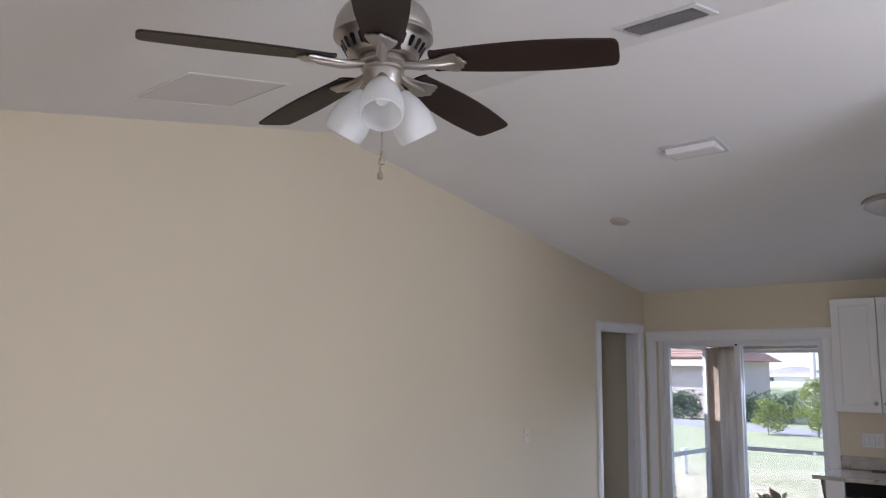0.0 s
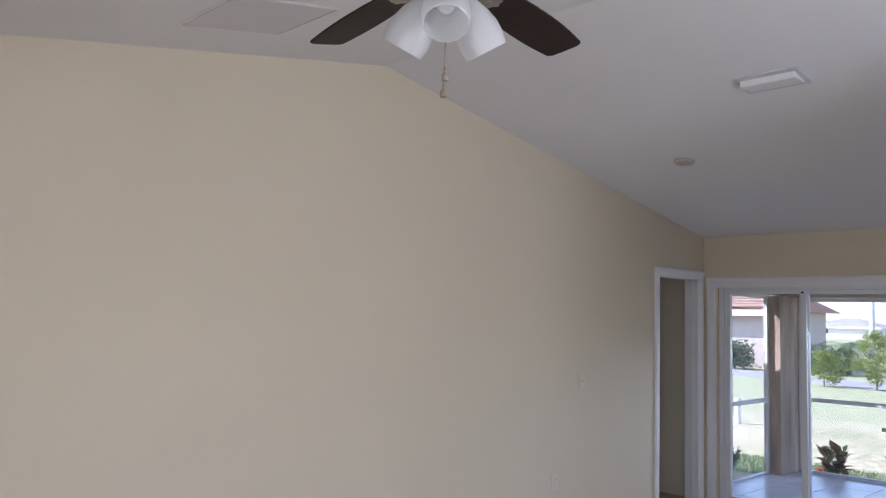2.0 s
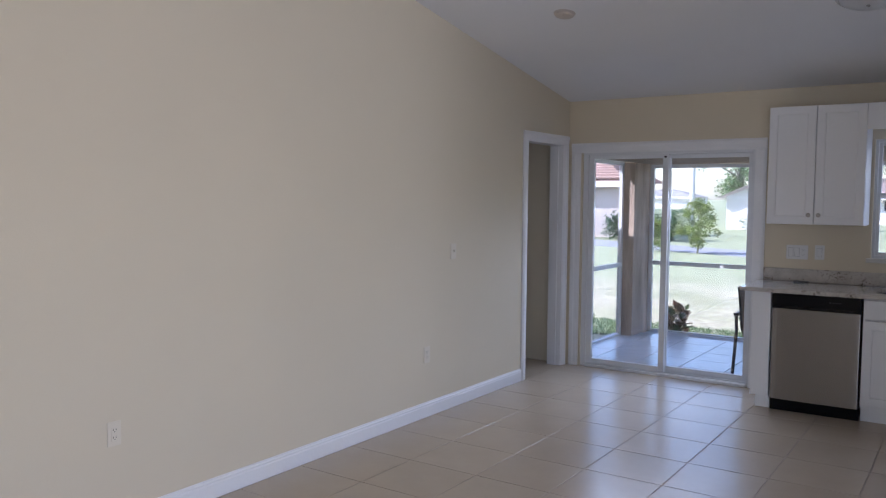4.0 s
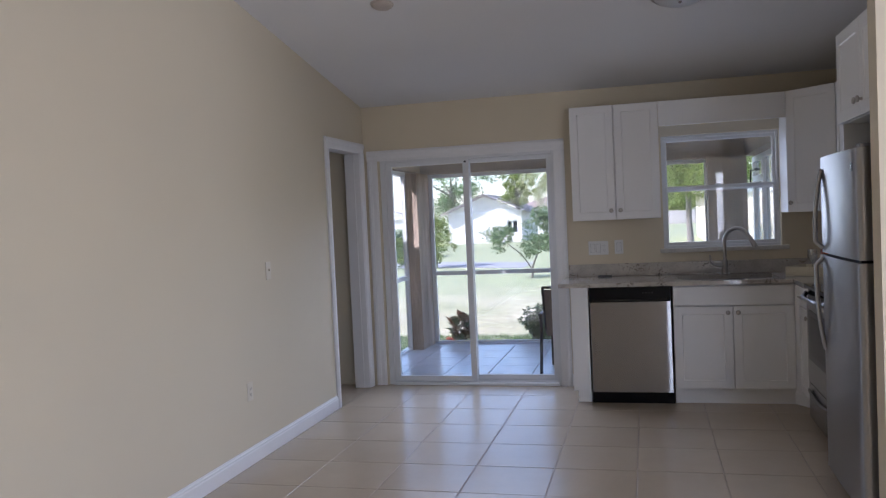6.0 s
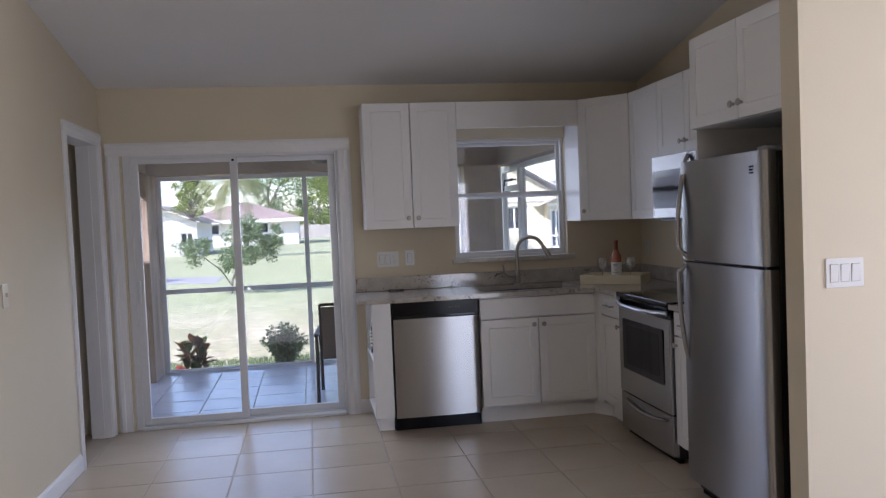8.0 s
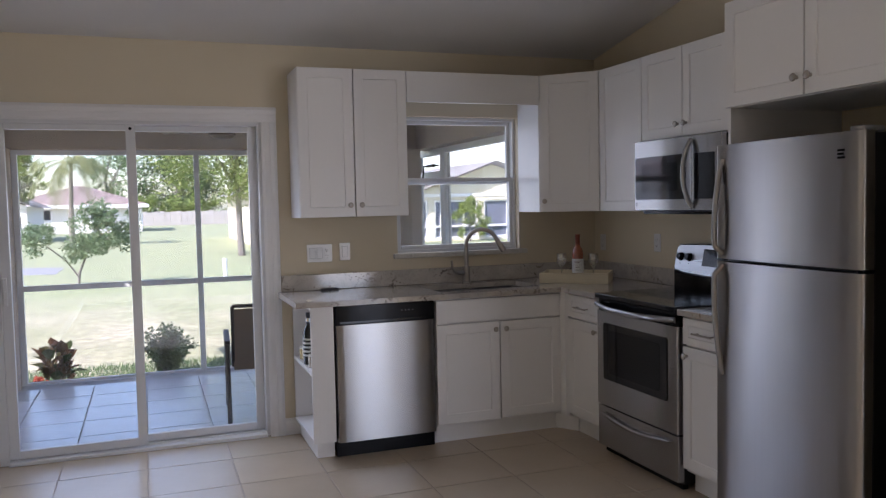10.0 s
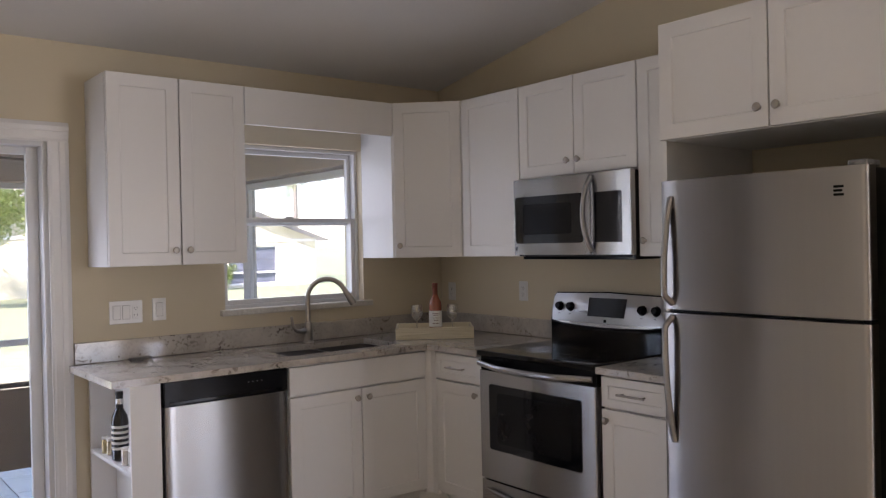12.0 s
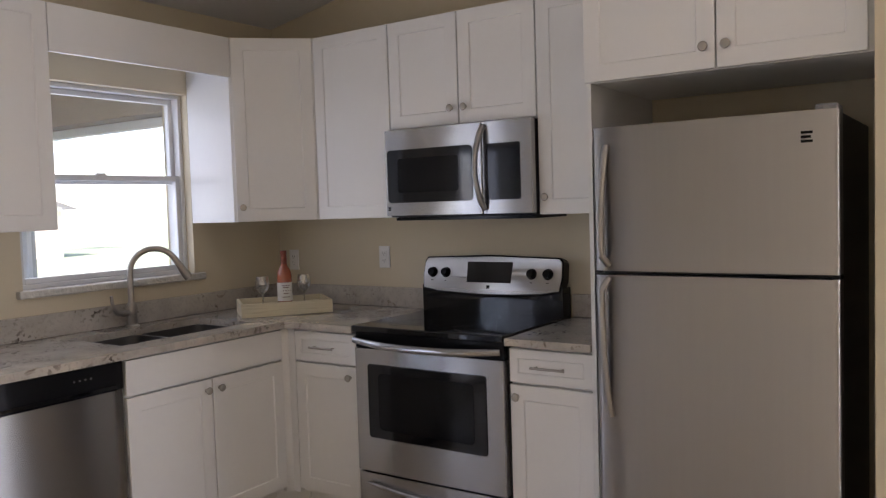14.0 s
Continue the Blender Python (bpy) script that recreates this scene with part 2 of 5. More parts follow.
# ---- structure ----
RIDGE_Y, RIDGE_Z, PITCH = -4.02, 3.165, 0.177
KX = 4.03          # kitchen's side wall
FRONT, EAST = -8.2, 6.2


def ceiling_z(y):
    return RIDGE_Z - PITCH * abs(y - RIDGE_Y)


def wall_x(bm, x0, x1, y0, y1, top, holes):
    """A wall along x, pierced by holes (x0, x1, z0, z1)."""
    xs = sorted({x0, x1, *[v for h in holes for v in h[:2]]})
    for a, b in zip(xs, xs[1:]):
        z = 0.0
        for h in sorted((h for h in holes if h[0] <= a and h[1] >= b), key=lambda h: h[2]):
            if h[2] > z:
                box(bm, a, b, y0, y1, z, h[2])
            z = h[3]
        box(bm, a, b, y0, y1, z, top)
    return bm


setting("wall_north", wall_x(bmesh.new(), -1.6, KX + 0.12, 0.0, 0.2, 2.5, [(0.14, 1.69, -0.02, 1.99), (2.53, 3.42, 1.09, 2.03)]), PAINT, "cream painted wall round the sliding door and kitchen window", "wall")
bm = bmesh.new()
GABLE = [(FRONT - 0.2, 0.0), (-0.835, 0.0), (-0.835, 2.072), (-0.10, 2.072), (-0.10, 0.0), (0.0, 0.0), (0.0, ceiling_z(0) + 0.02), (RIDGE_Y, RIDGE_Z + 0.02), (FRONT - 0.2, ceiling_z(FRONT - 0.2) + 0.02)]
prism(bm, GABLE, -0.13, 0.0, Matrix(((0, 0, 1, 0), (1, 0, 0, 0), (0, 1, 0, 0), (0, 0, 0, 1))))
setting("wall_west", bm, PAINT, "tall cream painted gable wall with a doorway", "wall")
bm = bmesh.new()
prism(bm, [(-3.1, 0), (0, 0), (0, ceiling_z(0) + 0.02), (-3.1, ceiling_z(-3.1) + 0.02)], KX, KX + 0.12, Matrix(((0, 0, 1, 0), (1, 0, 0, 0), (0, 1, 0, 0), (0, 0, 0, 1))))
setting("wall_kitchen_side", bm, PAINT, "cream painted kitchen side wall", "wall")
setting("wall_partition", boxed(3.30, EAST, -3.22, -3.10, 0, ceiling_z(-3.16) + 0.02), PAINT, "cream painted partition beside the refrigerator", "wall")
# the opening in this unseen wall is only made for the added east lamp
bm = bmesh.new()
prism(bm, [(FRONT - 0.2, 0), (-5.45, 0), (-5.45, 2.08), (-3.95, 2.08), (-3.95, 0), (-3.22, 0), (-3.22, ceiling_z(-3.22) + 0.02), (RIDGE_Y, RIDGE_Z + 0.02), (FRONT - 0.2, ceiling_z(FRONT - 0.2) + 0.02)], EAST, EAST + 0.15, Matrix(((0, 0, 1, 0), (1, 0, 0, 0), (0, 1, 0, 0), (0, 0, 0, 1))))
box(bm, EAST, EAST + 0.15, -5.45, -3.95, 0, 0.62)
setting("wall_east", bm, PAINT, "cream painted unseen wall with an opening added for the fill lamp", "wall")
setting("wall_south", wall_x(bmesh.new(), 0, EAST, FRONT - 0.15, FRONT, 2.45, [(3.62, 4.48, -0.02, 2.05), (4.85, 5.75, 0.62, 2.08)]), PAINT, "cream painted wall with a doorway and a window", "wall")
bm = bmesh.new()
prof = [(0.0, ceiling_z(0)), (RIDGE_Y, RIDGE_Z), (FRONT - 0.2, ceiling_z(FRONT - 0.2)), (FRONT - 0.2, ceiling_z(FRONT - 0.2) + 0.1), (RIDGE_Y, RIDGE_Z + 0.1), (0.0, ceiling_z(0) + 0.1)]
prism(bm, prof, -0.13, EAST + 0.15, Matrix(((0, 0, 1, 0), (1, 0, 0, 0), (0, 1, 0, 0), (0, 0, 0, 1))))
setting("ceiling", bm, CEIL, "white vaulted ceiling with a shallow ridge", "ceiling")
floor = setting("floor", boxed(-1.6, EAST + 0.15, FRONT - 0.2, 0.2, -0.12, -0.0028), GROUT, "beige ceramic tile floor with darker grout lines", "floor")
# the passage behind the doorway
bm = bmesh.new()
box(bm, -1.5, -1.38, -2.6, 0.0, 0, 2.5)
box(bm, -1.38, -0.13, -2.7, -2.6, 0, 2.5)
setting("wall_passage", bm, PAINT, "cream painted passage wall", "wall")
setting("ceiling_passage", boxed(-1.5, -0.13, -2.7, 0.0, 2.44, 2.5), CEIL, "white passage ceiling", "ceiling")


def molded(bm, pts, w, t, m=None):
    """A moulded board: stepped and rounded across its width, along z, from pts (z0, z1)."""
    z0, z1 = pts
    prof = [(0, 0), (w, 0), (w, -t * 0.55), (w - 0.008, -t * 0.75), (w - 0.02, -t), (w * 0.55, -t * 0.92), (w * 0.5, -t * 0.72), (0.016, -t * 0.62), (0.008, -t * 0.45), (0, -t * 0.4)]
    return prism(bm, prof, z0, z1, m)


def casing(name, label, plane, a0, a1, top, w=0.1, t=0.022, flip=False, left=True):
    """Door casing on the wall y=0 (plane 'y') or x=0 (plane 'x'); a0, a1: the opening's edges."""
    ob = thing(name, 0, 0, 0, 0, label, "door casing")
    ob["kind"] = "structure"
    base = Matrix() if plane == "y" else pose(0, 0, 0, 0, 0, 90)
    rot = Matrix(((0, 0, 1, 0), (0, 1, 0, 0), (1, 0, 0, 0), (0, 0, 0, 1)))
    part("jamb_board", molded(bmesh.new(), (0, top), w, t, base @ Matrix.Translation((a1, 0, 0))), TRIM, ob)
    part("jamb_board", molded(bmesh.new(), (0, top), w, t, base @ Matrix.Translation((a0, 0, 0)) @ Matrix.Diagonal((-1, 1, 1, 1))), TRIM, ob)
    part("head_board", molded(bmesh.new(), (a0 - w, a1 + w), w, t + 0.001, base @ Matrix.Translation((0, 0, top)) @ rot), TRIM, ob)
    return ob


casing("door_casing", "white moulded casing round the sliding door", "y", 0.125, 1.665, 1.975, 0.092)
casing("door_casing", "white moulded casing round the passage doorway", "x", -0.812, -0.112, 2.05, 0.082)
bm = bmesh.new()
for y0, y1 in ((-0.834, -0.808), (-0.125, -0.101)):
    box(bm, -0.132, 0.004, y0, y1, 0, 2.046)
    box(bm, -0.085, -0.045, y0 - 0.01 if y0 < -0.5 else y0 - 0.01, y1 + 0.01, 0, 2.04)
box(bm, -0.132, 0.004, -0.808, -0.125, 2.046, 2.071)
setting("door_1", bm, TRIM, "white door jamb of the open passage doorway", "doorway")


def baseboard(name, x0, y0, x1, y1, h=0.105, t=0.015):
    d = Vector((x1 - x0, y1 - y0, 0))
    prof = [(0, 0), (t, 0), (t, h * 0.72), (t * 0.8, h * 0.78), (t * 0.8, h * 0.86), (t * 0.45, h * 0.92), (t * 0.35, h), (0, h)]
    m = Matrix.Translation((x0, y0, 0)) @ d.to_track_quat("Z", "Y").to_matrix().to_4x4()
    # profile: x is away from the wall (to the right of the run), y is up
    run, up = d.normalized(), Vector((0, 0, 1))
    out = run.cross(up)
    m = Matrix(((out.x, up.x, run.x, x0), (out.y, up.y, run.y, y0), (out.z, up.z, run.z, 0), (0, 0, 0, 1)))
    return setting(name, prism(bmesh.new(), prof, 0, d.length, m), TRIM, "white moulded baseboard", "baseboard")


baseboard("baseboard", 0, FRONT, 0, -0.895)
baseboard("baseboard", 1.757, 0, 1.86, 0)
baseboard("baseboard", 3.30, -3.22, EAST, -3.22).matrix_basis = Matrix()
baseboard("baseboard", -1.38, -2.6, -1.38, 0.0)
# ---- sliding door and kitchen window ----
door = thing("door_2", 0.9, 0.08, 0, 0, "white aluminium sliding glass door, closed", "sliding door")
door["kind"] = "structure"


def shifted(parent):
    return Matrix.Translation(-parent.matrix_basis.translation)


D = shifted(door)
bm = bmesh.new()
box(bm, 0.14, 0.19, 0.02, 0.19, 0.0, 1.985, 0.004, D)
box(bm, 1.645, 1.69, 0.02, 0.19, 0.0, 1.985, 0.004, D)
box(bm, 0.19, 1.645, 0.02, 0.19, 1.955, 1.985, 0.004, D)
part("outer_frame", bm, ALU, door)
bm = bmesh.new()
box(bm, 0.19, 1.645, -0.012, 0.19, 0.0, 0.022, 0.004, D)
box(bm, 0.19, 1.645, 0.05, 0.056, 0.022, 0.034, 0, D)
box(bm, 0.19, 1.645, 0.115, 0.121, 0.022, 0.034, 0, D)
part("track", bm, ALU, door, "grey aluminium floor track")
for x0, x1, y in ((0.19, 0.935, 0.05), (0.88, 1.645, 0.115)):
    bm = bmesh.new()
    for a, b, c, d in ((x0, x0 + 0.052, 0.03, 1.955), (x1 - 0.052, x1, 0.03, 1.955), (x0 + 0.052, x1 - 0.052, 0.03, 0.075), (x0 + 0.052, x1 - 0.052, 1.92, 1.955)):
        box(bm, a, b, y - 0.018, y + 0.018, c, d, 0.003, D)
    leaf = part("sash", bm, ALU, door)
    pane = part("pane", boxed(x0 + 0.05, x1 - 0.05, y - 0.003, y + 0.003, 0.07, 1.925, 0, D), GLASS, leaf, "clear glass pane")
    pane.visible_shadow = False
bm = bmesh.new()
box(bm, 0.2, 0.222, 0.012, 0.032, 0.92, 1.08, 0.004, D)
cyl(bm, (0.211, 0.012, 1.0), 0.007, 0.02, "y", 12, None, D)
part("handle", bm, ALU, door, "white pull handle with a small dark lock")
bm = bmesh.new()
cyl(bm, (0.908, 0.028, 1.93), 0.009, 0.02, "y", 12, None, D)
part("latch", bm, BLACK, door, "small dark top latch")

win = thing("window_1", 2.97, 0.08, 1.1, 0, "white single-hung kitchen window with two panes", "window")
win["kind"] = "structure"
D = shifted(win)
bm = bmesh.new()
for a, b, c, d in ((2.53, 2.55, 1.125, 2.03), (3.4, 3.42, 1.125, 2.03), (2.55, 3.4, 2.01, 2.03), (2.55, 3.4, 1.125, 1.145)):
    box(bm, a, b, 0.05, 0.16, c, d, 0.003, D)
part("window_frame", bm, ALU, win)
for z0, z1, y in ((1.145, 1.622, 0.075), (1.58, 2.01, 0.11)):
    bm = bmesh.new()
    for a, b, c, d in ((2.55, 2.574, z0, z1), (3.376, 3.4, z0, z1), (2.574, 3.376, z0, z0 + 0.026), (2.574, 3.376, z1 - 0.026, z1)):
        box(bm, a, b, y - 0.014, y + 0.014, c, d, 0.003, D)
    s = part("sash", bm, ALU, win)
    pane = part("pane", boxed(2.572, 3.378, y - 0.002, y + 0.002, z0 + 0.024, z1 - 0.024, 0, D), GLASS, s, "clear glass pane")
    pane.visible_shadow = False
part("latch", boxed(2.94, 2.99, 0.063, 0.085, 1.622, 1.632, 0.003, D), ALU, win, "small metal sash latch")
part("window_sill", boxed(2.50, 3.47, -0.03, 0.06, 1.092, 1.125, 0.005, D), mat("marble_sill", (0.62, 0.59, 0.53), 0.3, vary=0.12, scale=8), win, "pale marble sill")

# ---- kitchen ----
# cabinets: local x runs along the front, the front faces -y, the back is at y = 0


def shaker(bm, x0, x1, z0, z1, yf, rail=0.058, t=0.02):
    """A framed door front at y = yf with a recessed panel."""
    b = bmesh.new()
    r = rail
    outer = [(x0, z0), (x1, z0), (x1, z1), (x0, z1)]
    inner = [(x0 + r, z0 + r), (x1 - r, z0 + r), (x1 - r, z1 - r), (x0 + r, z1 - r)]
    deep = [(x0 + r + 0.004, z0 + r + 0.004), (x1 - r - 0.004, z0 + r + 0.004), (x1 - r - 0.004, z1 - r - 0.004), (x0 + r + 0.004, z1 - r - 0.004)]
    edge = [(x0 + 0.002, z0 + 0.002), (x1 - 0.002, z0 + 0.002), (x1 - 0.002, z1 - 0.002), (x0 + 0.002, z1 - 0.002)]
    rows = [[b.verts.new((x, y, z)) for x, z in ring] for ring, y in ((outer, yf + t), (outer, yf + 0.002), (edge, yf), (inner, yf), (deep, yf + 0.0055))]
    for p, q in zip(rows, rows[1:]):
        for k in range(4):
            b.faces.new((p[k], p[(k + 1) % 4], q[(k + 1) % 4], q[k]))
    b.faces.new(rows[0]), b.faces.new(rows[-1])
    return merge(bm, b)


def knob(parent, x, z, yf):
    bm = lathe(bmesh.new(), [(0.0, 0), (0.008, 0), (0.006, 0.006), (0.006, 0.012), (0.015, 0.017), (0.0165, 0.022), (0.014, 0.026), (0.007, 0.028), (0, 0.028)], 18, Matrix.Translation((x, yf, z)) @ pose(0, 0, 0, 90, 0, 0))
    return part("knob", bm, NICKEL, parent, "round brushed nickel knob", True)


def bar_pull(parent, x, z, yf, w=0.11):
    bm = bmesh.new()
    cyl(bm, (x, yf - 0.028, z), 0.005, w + 0.03, "x", 12)
    for s in (-w / 2, w / 2):
        cyl(bm, (x + s, yf - 0.014, z), 0.004, 0.028, "y", 10)
    return part("handle", bm, NICKEL, parent, "brushed nickel bar pull", True)


def cabinet(name, label, x, y, z, rz, w, d, h, fronts, toe=0.0, body=None, group="white kitchen cabinets"):
    """fronts: (kind, x0, x1, z0, z1, pull) with pull 'l', 'r' (knob low), 'L', 'R' (knob high), 'bar' or ''."""
    ob = thing(name, x, y, z, rz, label, "cabinet", group)
    bm = body if body is not None else boxed(0.001, w - 0.001, -d + 0.026, -0.002, toe, h, 0.001)
    part("body", bm, CAB, ob)
    if toe:
        part("toe_kick", boxed(0.001, w - 0.001, -d + 0.075, -d + 0.095, 0, toe - 0.001), CAB, ob)
    for kind, x0, x1, z0, z1, pull in fronts:
        if kind == "slab":
            dr = part("drawer_front", boxed(x0, x1, -d, -d + 0.02, z0, z1, 0.002), CAB, ob)
        else:
            dr = part("drawer_front" if kind == "drawer" else "door", shaker(bmesh.new(), x0, x1, z0, z1, -d, 0.035 if kind == "drawer" else 0.058), CAB, ob)
        if pull == "bar":
            bar_pull(dr, (x0 + x1) / 2, (z0 + z1) / 2, -d)
        elif pull:
            knob(dr, x0 + 0.032 if pull in "lL" else x1 - 0.032, z0 + 0.07 if pull in "lr" else z1 - 0.045, -d)
    return ob


G = 0.003
UZ, UH = 1.38, 0.89
cabinet("wall_cabinet", "white two-door shaker wall cabinet beside the window", 1.835, 0, UZ, 0, 0.676, 0.33, UH, [("door", G, 0.338 - G, 0.002, UH, "r"), ("door", 0.338 + G, 0.676 - G, 0.002, UH, "l")])
ob = thing("valance", 2.511, 0, 2.08, 0, "white valance board bridging the cabinets above the window", "valance")
part("board", boxed(0.001, 0.908, -0.33, -0.31, 0, 0.19, 0.0015), CAB, ob)
part("top_panel", boxed(0.001, 0.908, -0.31, -0.002, 0.17, 0.188), CAB, ob)
# diagonal corner wall cabinet
s = 0.61
diag = thing("wall_cabinet", KX, 0, UZ, 0, "white diagonal corner wall cabinet with one shaker door", "cabinet", "white kitchen cabinets")
part("body", prism(bmesh.new(), [(-s, -0.002), (-s, -0.315), (-0.315, -s), (-0.002, -s), (-0.002, -0.002)], 0, UH), CAB, diag)
dl = math.hypot(s - 0.33, s - 0.33)
M = Matrix.Translation((-s, -0.33, 0)) @ pose(0, 0, 0, 0, 0, -45)
bm = shaker(bmesh.new(), 0.004, dl - 0.004, 0.002, UH, 0.0)
bmesh.ops.transform(bm, matrix=M, verts=bm.verts)
dd = part("door", bm, CAB, diag)
k = lathe(bmesh.new(), [(0.0, 0), (0.008, 0), (0.006, 0.006), (0.006, 0.012), (0.015, 0.017), (0.0165, 0.022), (0.014, 0.026), (0.007, 0.028), (0, 0.028)], 18, M @ Matrix.Translation((0.035, 0, 0.07)) @ pose(0, 0, 0, 90, 0, 0))
part("knob", k, NICKEL, dd, "round brushed nickel knob", True)
cabinet("wall_cabinet", "white single-door shaker wall cabinet in the corner", KX, -0.612, UZ, -90, 0.463, 0.33, UH, [("door", G, 0.463 - G, 0.002, UH, "")])
cabinet("wall_cabinet", "short white two-door cabinet over the microwave", KX, -1.076, 1.782, -90, 0.757, 0.33, 0.488, [("door", G, 0.378 - G, 0.002, 0.488, "r"), ("door", 0.378 + G, 0.757 - G, 0.002, 0.488, "l")])
cabinet("wall_cabinet", "narrow white shaker wall cabinet beside the refrigerator cabinet", KX, -1.834, UZ, -90, 0.352, 0.33, UH, [("door", G, 0.352 - G, 0.002, UH, "l")])
cabinet("wall_cabinet", "deep white two-door cabinet over the refrigerator", KX, -2.206, 1.84, -90, 0.89, 0.656, 0.453, [("door", -0.016, 0.437 - G, 0.002, 0.453, "r"), ("door", 0.437 + G, 0.87, 0.002, 0.453, "l")])
ob = thing("side_panel", KX, -2.188, 0, -90, "tall white end panel beside the refrigerator", "panel")
part("board", boxed(0, 0.017, -0.634, -0.002, 0, 2.293, 0.001), CAB, ob)

BD, BH = 0.63, 0.88
hollow = boxed(0.001, 0.829, -BD + 0.026, -0.002, 0.105, 0.66, 0.001)
for x0, x1, y0, y1 in ((0.001, 0.829, -BD + 0.026, -BD + 0.045), (0.001, 0.019, -BD + 0.045, -0.002), (0.811, 0.829, -BD + 0.045, -0.002)):
    box(hollow, x0, x1, y0, y1, 0.66, BH)
cabinet("base_cabinet", "white sink base cabinet with two shaker doors", 2.566, 0, 0, 0, 0.83, BD, BH, [("slab", G, 0.828, 0.735, 0.872, ""), ("door", G, 0.414 - G, 0.125, 0.725, "R"), ("door", 0.414 + G, 0.828, 0.125, 0.725, "L")], 0.105, hollow)
ob = thing("corner_filler", 3.40, -0.61, 0, 0, "white corner filler between the base cabinets", "filler", "white kitchen cabinets")
part("board", prism(bmesh.new(), [(-0.004, 0.06), (-0.004, -0.008), (0.022, -0.034), (0.022, -0.075), (0.06, -0.075), (0.06, 0.06)], 0.1, BH), CAB, ob)
part("toe_kick", prism(bmesh.new(), [(-0.004, 0.075), (-0.004, 0.055), (0.085, -0.075), (0.105, -0.075), (0.105, 0.075)], 0, 0.1), CAB, ob)
cabinet("base_cabinet", "narrow white base cabinet with drawer and door", KX, -0.69, 0, -90, 0.372, 0.615, BH, [("drawer", 0.004, 0.368, 0.735, 0.872, "bar"), ("door", 0.004, 0.368, 0.125, 0.725, "R")], 0.105)
cabinet("base_cabinet", "narrow white base cabinet between range and refrigerator", KX, -1.832, 0, -90, 0.353, 0.615, BH, [("drawer", 0.004, 0.349, 0.742, 0.872, "bar"), ("door", 0.004, 0.349, 0.125, 0.732, "L")], 0.105)

# open shelf unit at the end of the run
sh = thing("shelf_unit", 1.82, 0, 0, 0, "white open end shelf unit holding a bottle and jars", "shelf")
part("back_panel", boxed(0.116, 0.132, -0.6, -0.03, 0.1, BH), CAB, sh)
part("front_panel", boxed(0.002, 0.132, -0.62, -0.601, 0.1, BH, 0.0015), CAB, sh)
part("rear_panel", boxed(0.002, 0.115, -0.03, -0.012, 0.1, BH), CAB, sh)
part("toe_kick", boxed(0.03, 0.132, -0.56, -0.012, 0, 0.099), CAB, sh)
for z in (0.1, 0.489, 0.862):
    part("shelf", boxed(0.002, 0.116, -0.6, -0.03, z, z + 0.018, 0.001), CAB, sh)

# worktop with a sink cut-out
top = thing("countertop", 2.9, -0.3, 0.884, 0, "speckled beige granite worktop with low splashback", "countertop")
D = shifted(top)
bm = bmesh.new()
SX0, SX1, SY0, SY1 = 2.63, 3.32, -0.52, -0.14
for x0, x1, y0, y1 in ((1.735, SX0, -0.66, -0.002), (SX0, SX1, SY1, -0.002), (SX0, SX1, -0.66, SY0), (SX1, KX - 0.002, -0.66, -0.002), (3.385, KX - 0.002, -1.064, -0.66)):
    box(bm, x0, x1, y0, y1, 0.884, 0.914, 0, D)
bmesh.ops.remove_doubles(bm, verts=bm.verts, dist=1e-4)
part("slab", bm, GRANITE, top)
part("slab", boxed(3.385, KX - 0.002, -2.186, -1.83, 0.884, 0.914, 0.003, D), GRANITE, top)
bm = bmesh.new()
box(bm, 1.76, KX - 0.002, -0.022, -0.002, 0.915, 1.017, 0.003, D)
part("splashback", bm, GRANITE, top)
part("splashback", boxed(KX - 0.022, KX - 0.002, -1.064, -0.023, 0.915, 1.017, 0.003, D), GRANITE, top)
part("splashback", boxed(KX - 0.022, KX - 0.002, -2.186, -1.83, 0.915, 1.017, 0.003, D), GRANITE, top)


def bowl(bm, x0, x1, y0, y1, z0, z1, m):
    b = bmesh.new()
    r = 0.05
    ring = lambda i, z: [b.verts.new((x, y, z)) for x, y in round_rect(x0 + i, x1 - i, y0 + i, y1 - i, r)]
    rows = [ring(-0.012, z1), ring(0, z1), ring(0.006, z0 + 0.03), ring(0.03, z0)]
    for p, q in zip(rows, rows[1:]):
        for k in range(len(p)):
            b.faces.new((p[k], p[(k + 1) % len(p)], q[(k + 1) % len(p)], q[k]))
    b.faces.new(rows[-1])
    return merge(bm, b, m)


def round_rect(x0, x1, y0, y1, r, n=5):
    pts = []
    for cx, cy, a in ((x1 - r, y1 - r, 0), (x0 + r, y1 - r, 90), (x0 + r, y0 + r, 180), (x1 - r, y0 + r, 270)):
        for k in range(n + 1):
            t = radians(a + 90 * k / n)
            pts.append((cx + r * math.cos(t), cy + r * math.sin(t)))
    return pts


SINKSTEEL = mat("satin_sink_steel", (0.16, 0.155, 0.15), 0.4, 1.0, vary=0.06, bump=0.0005)
sink = thing("sink", 2.975, -0.33, 0.7, 0, "double-bowl undermount stainless steel sink", "sink")
D = shifted(sink)
for x0, x1 in ((SX0 + 0.005, 2.965), (2.985, SX1 - 0.005)):
    part("bowl", bowl(bmesh.new(), x0, x1, SY0 + 0.005, SY1 - 0.005, 0.7, 0.883, D), SINKSTEEL, sink, "", True)
    part("drain", lathe(bmesh.new(), [(0, 0.703), (0.035, 0.703), (0.042, 0.708), (0.046, 0.702)], 20, D @ Matrix.Translation(((x0 + x1) / 2, -0.33, 0))), CHROME, sink, "", True)
FX, FY = 2.985, -0.085
fc = thing("faucet", FX, FY, 0.914, 0, "brushed nickel gooseneck kitchen faucet with side lever", "faucet")
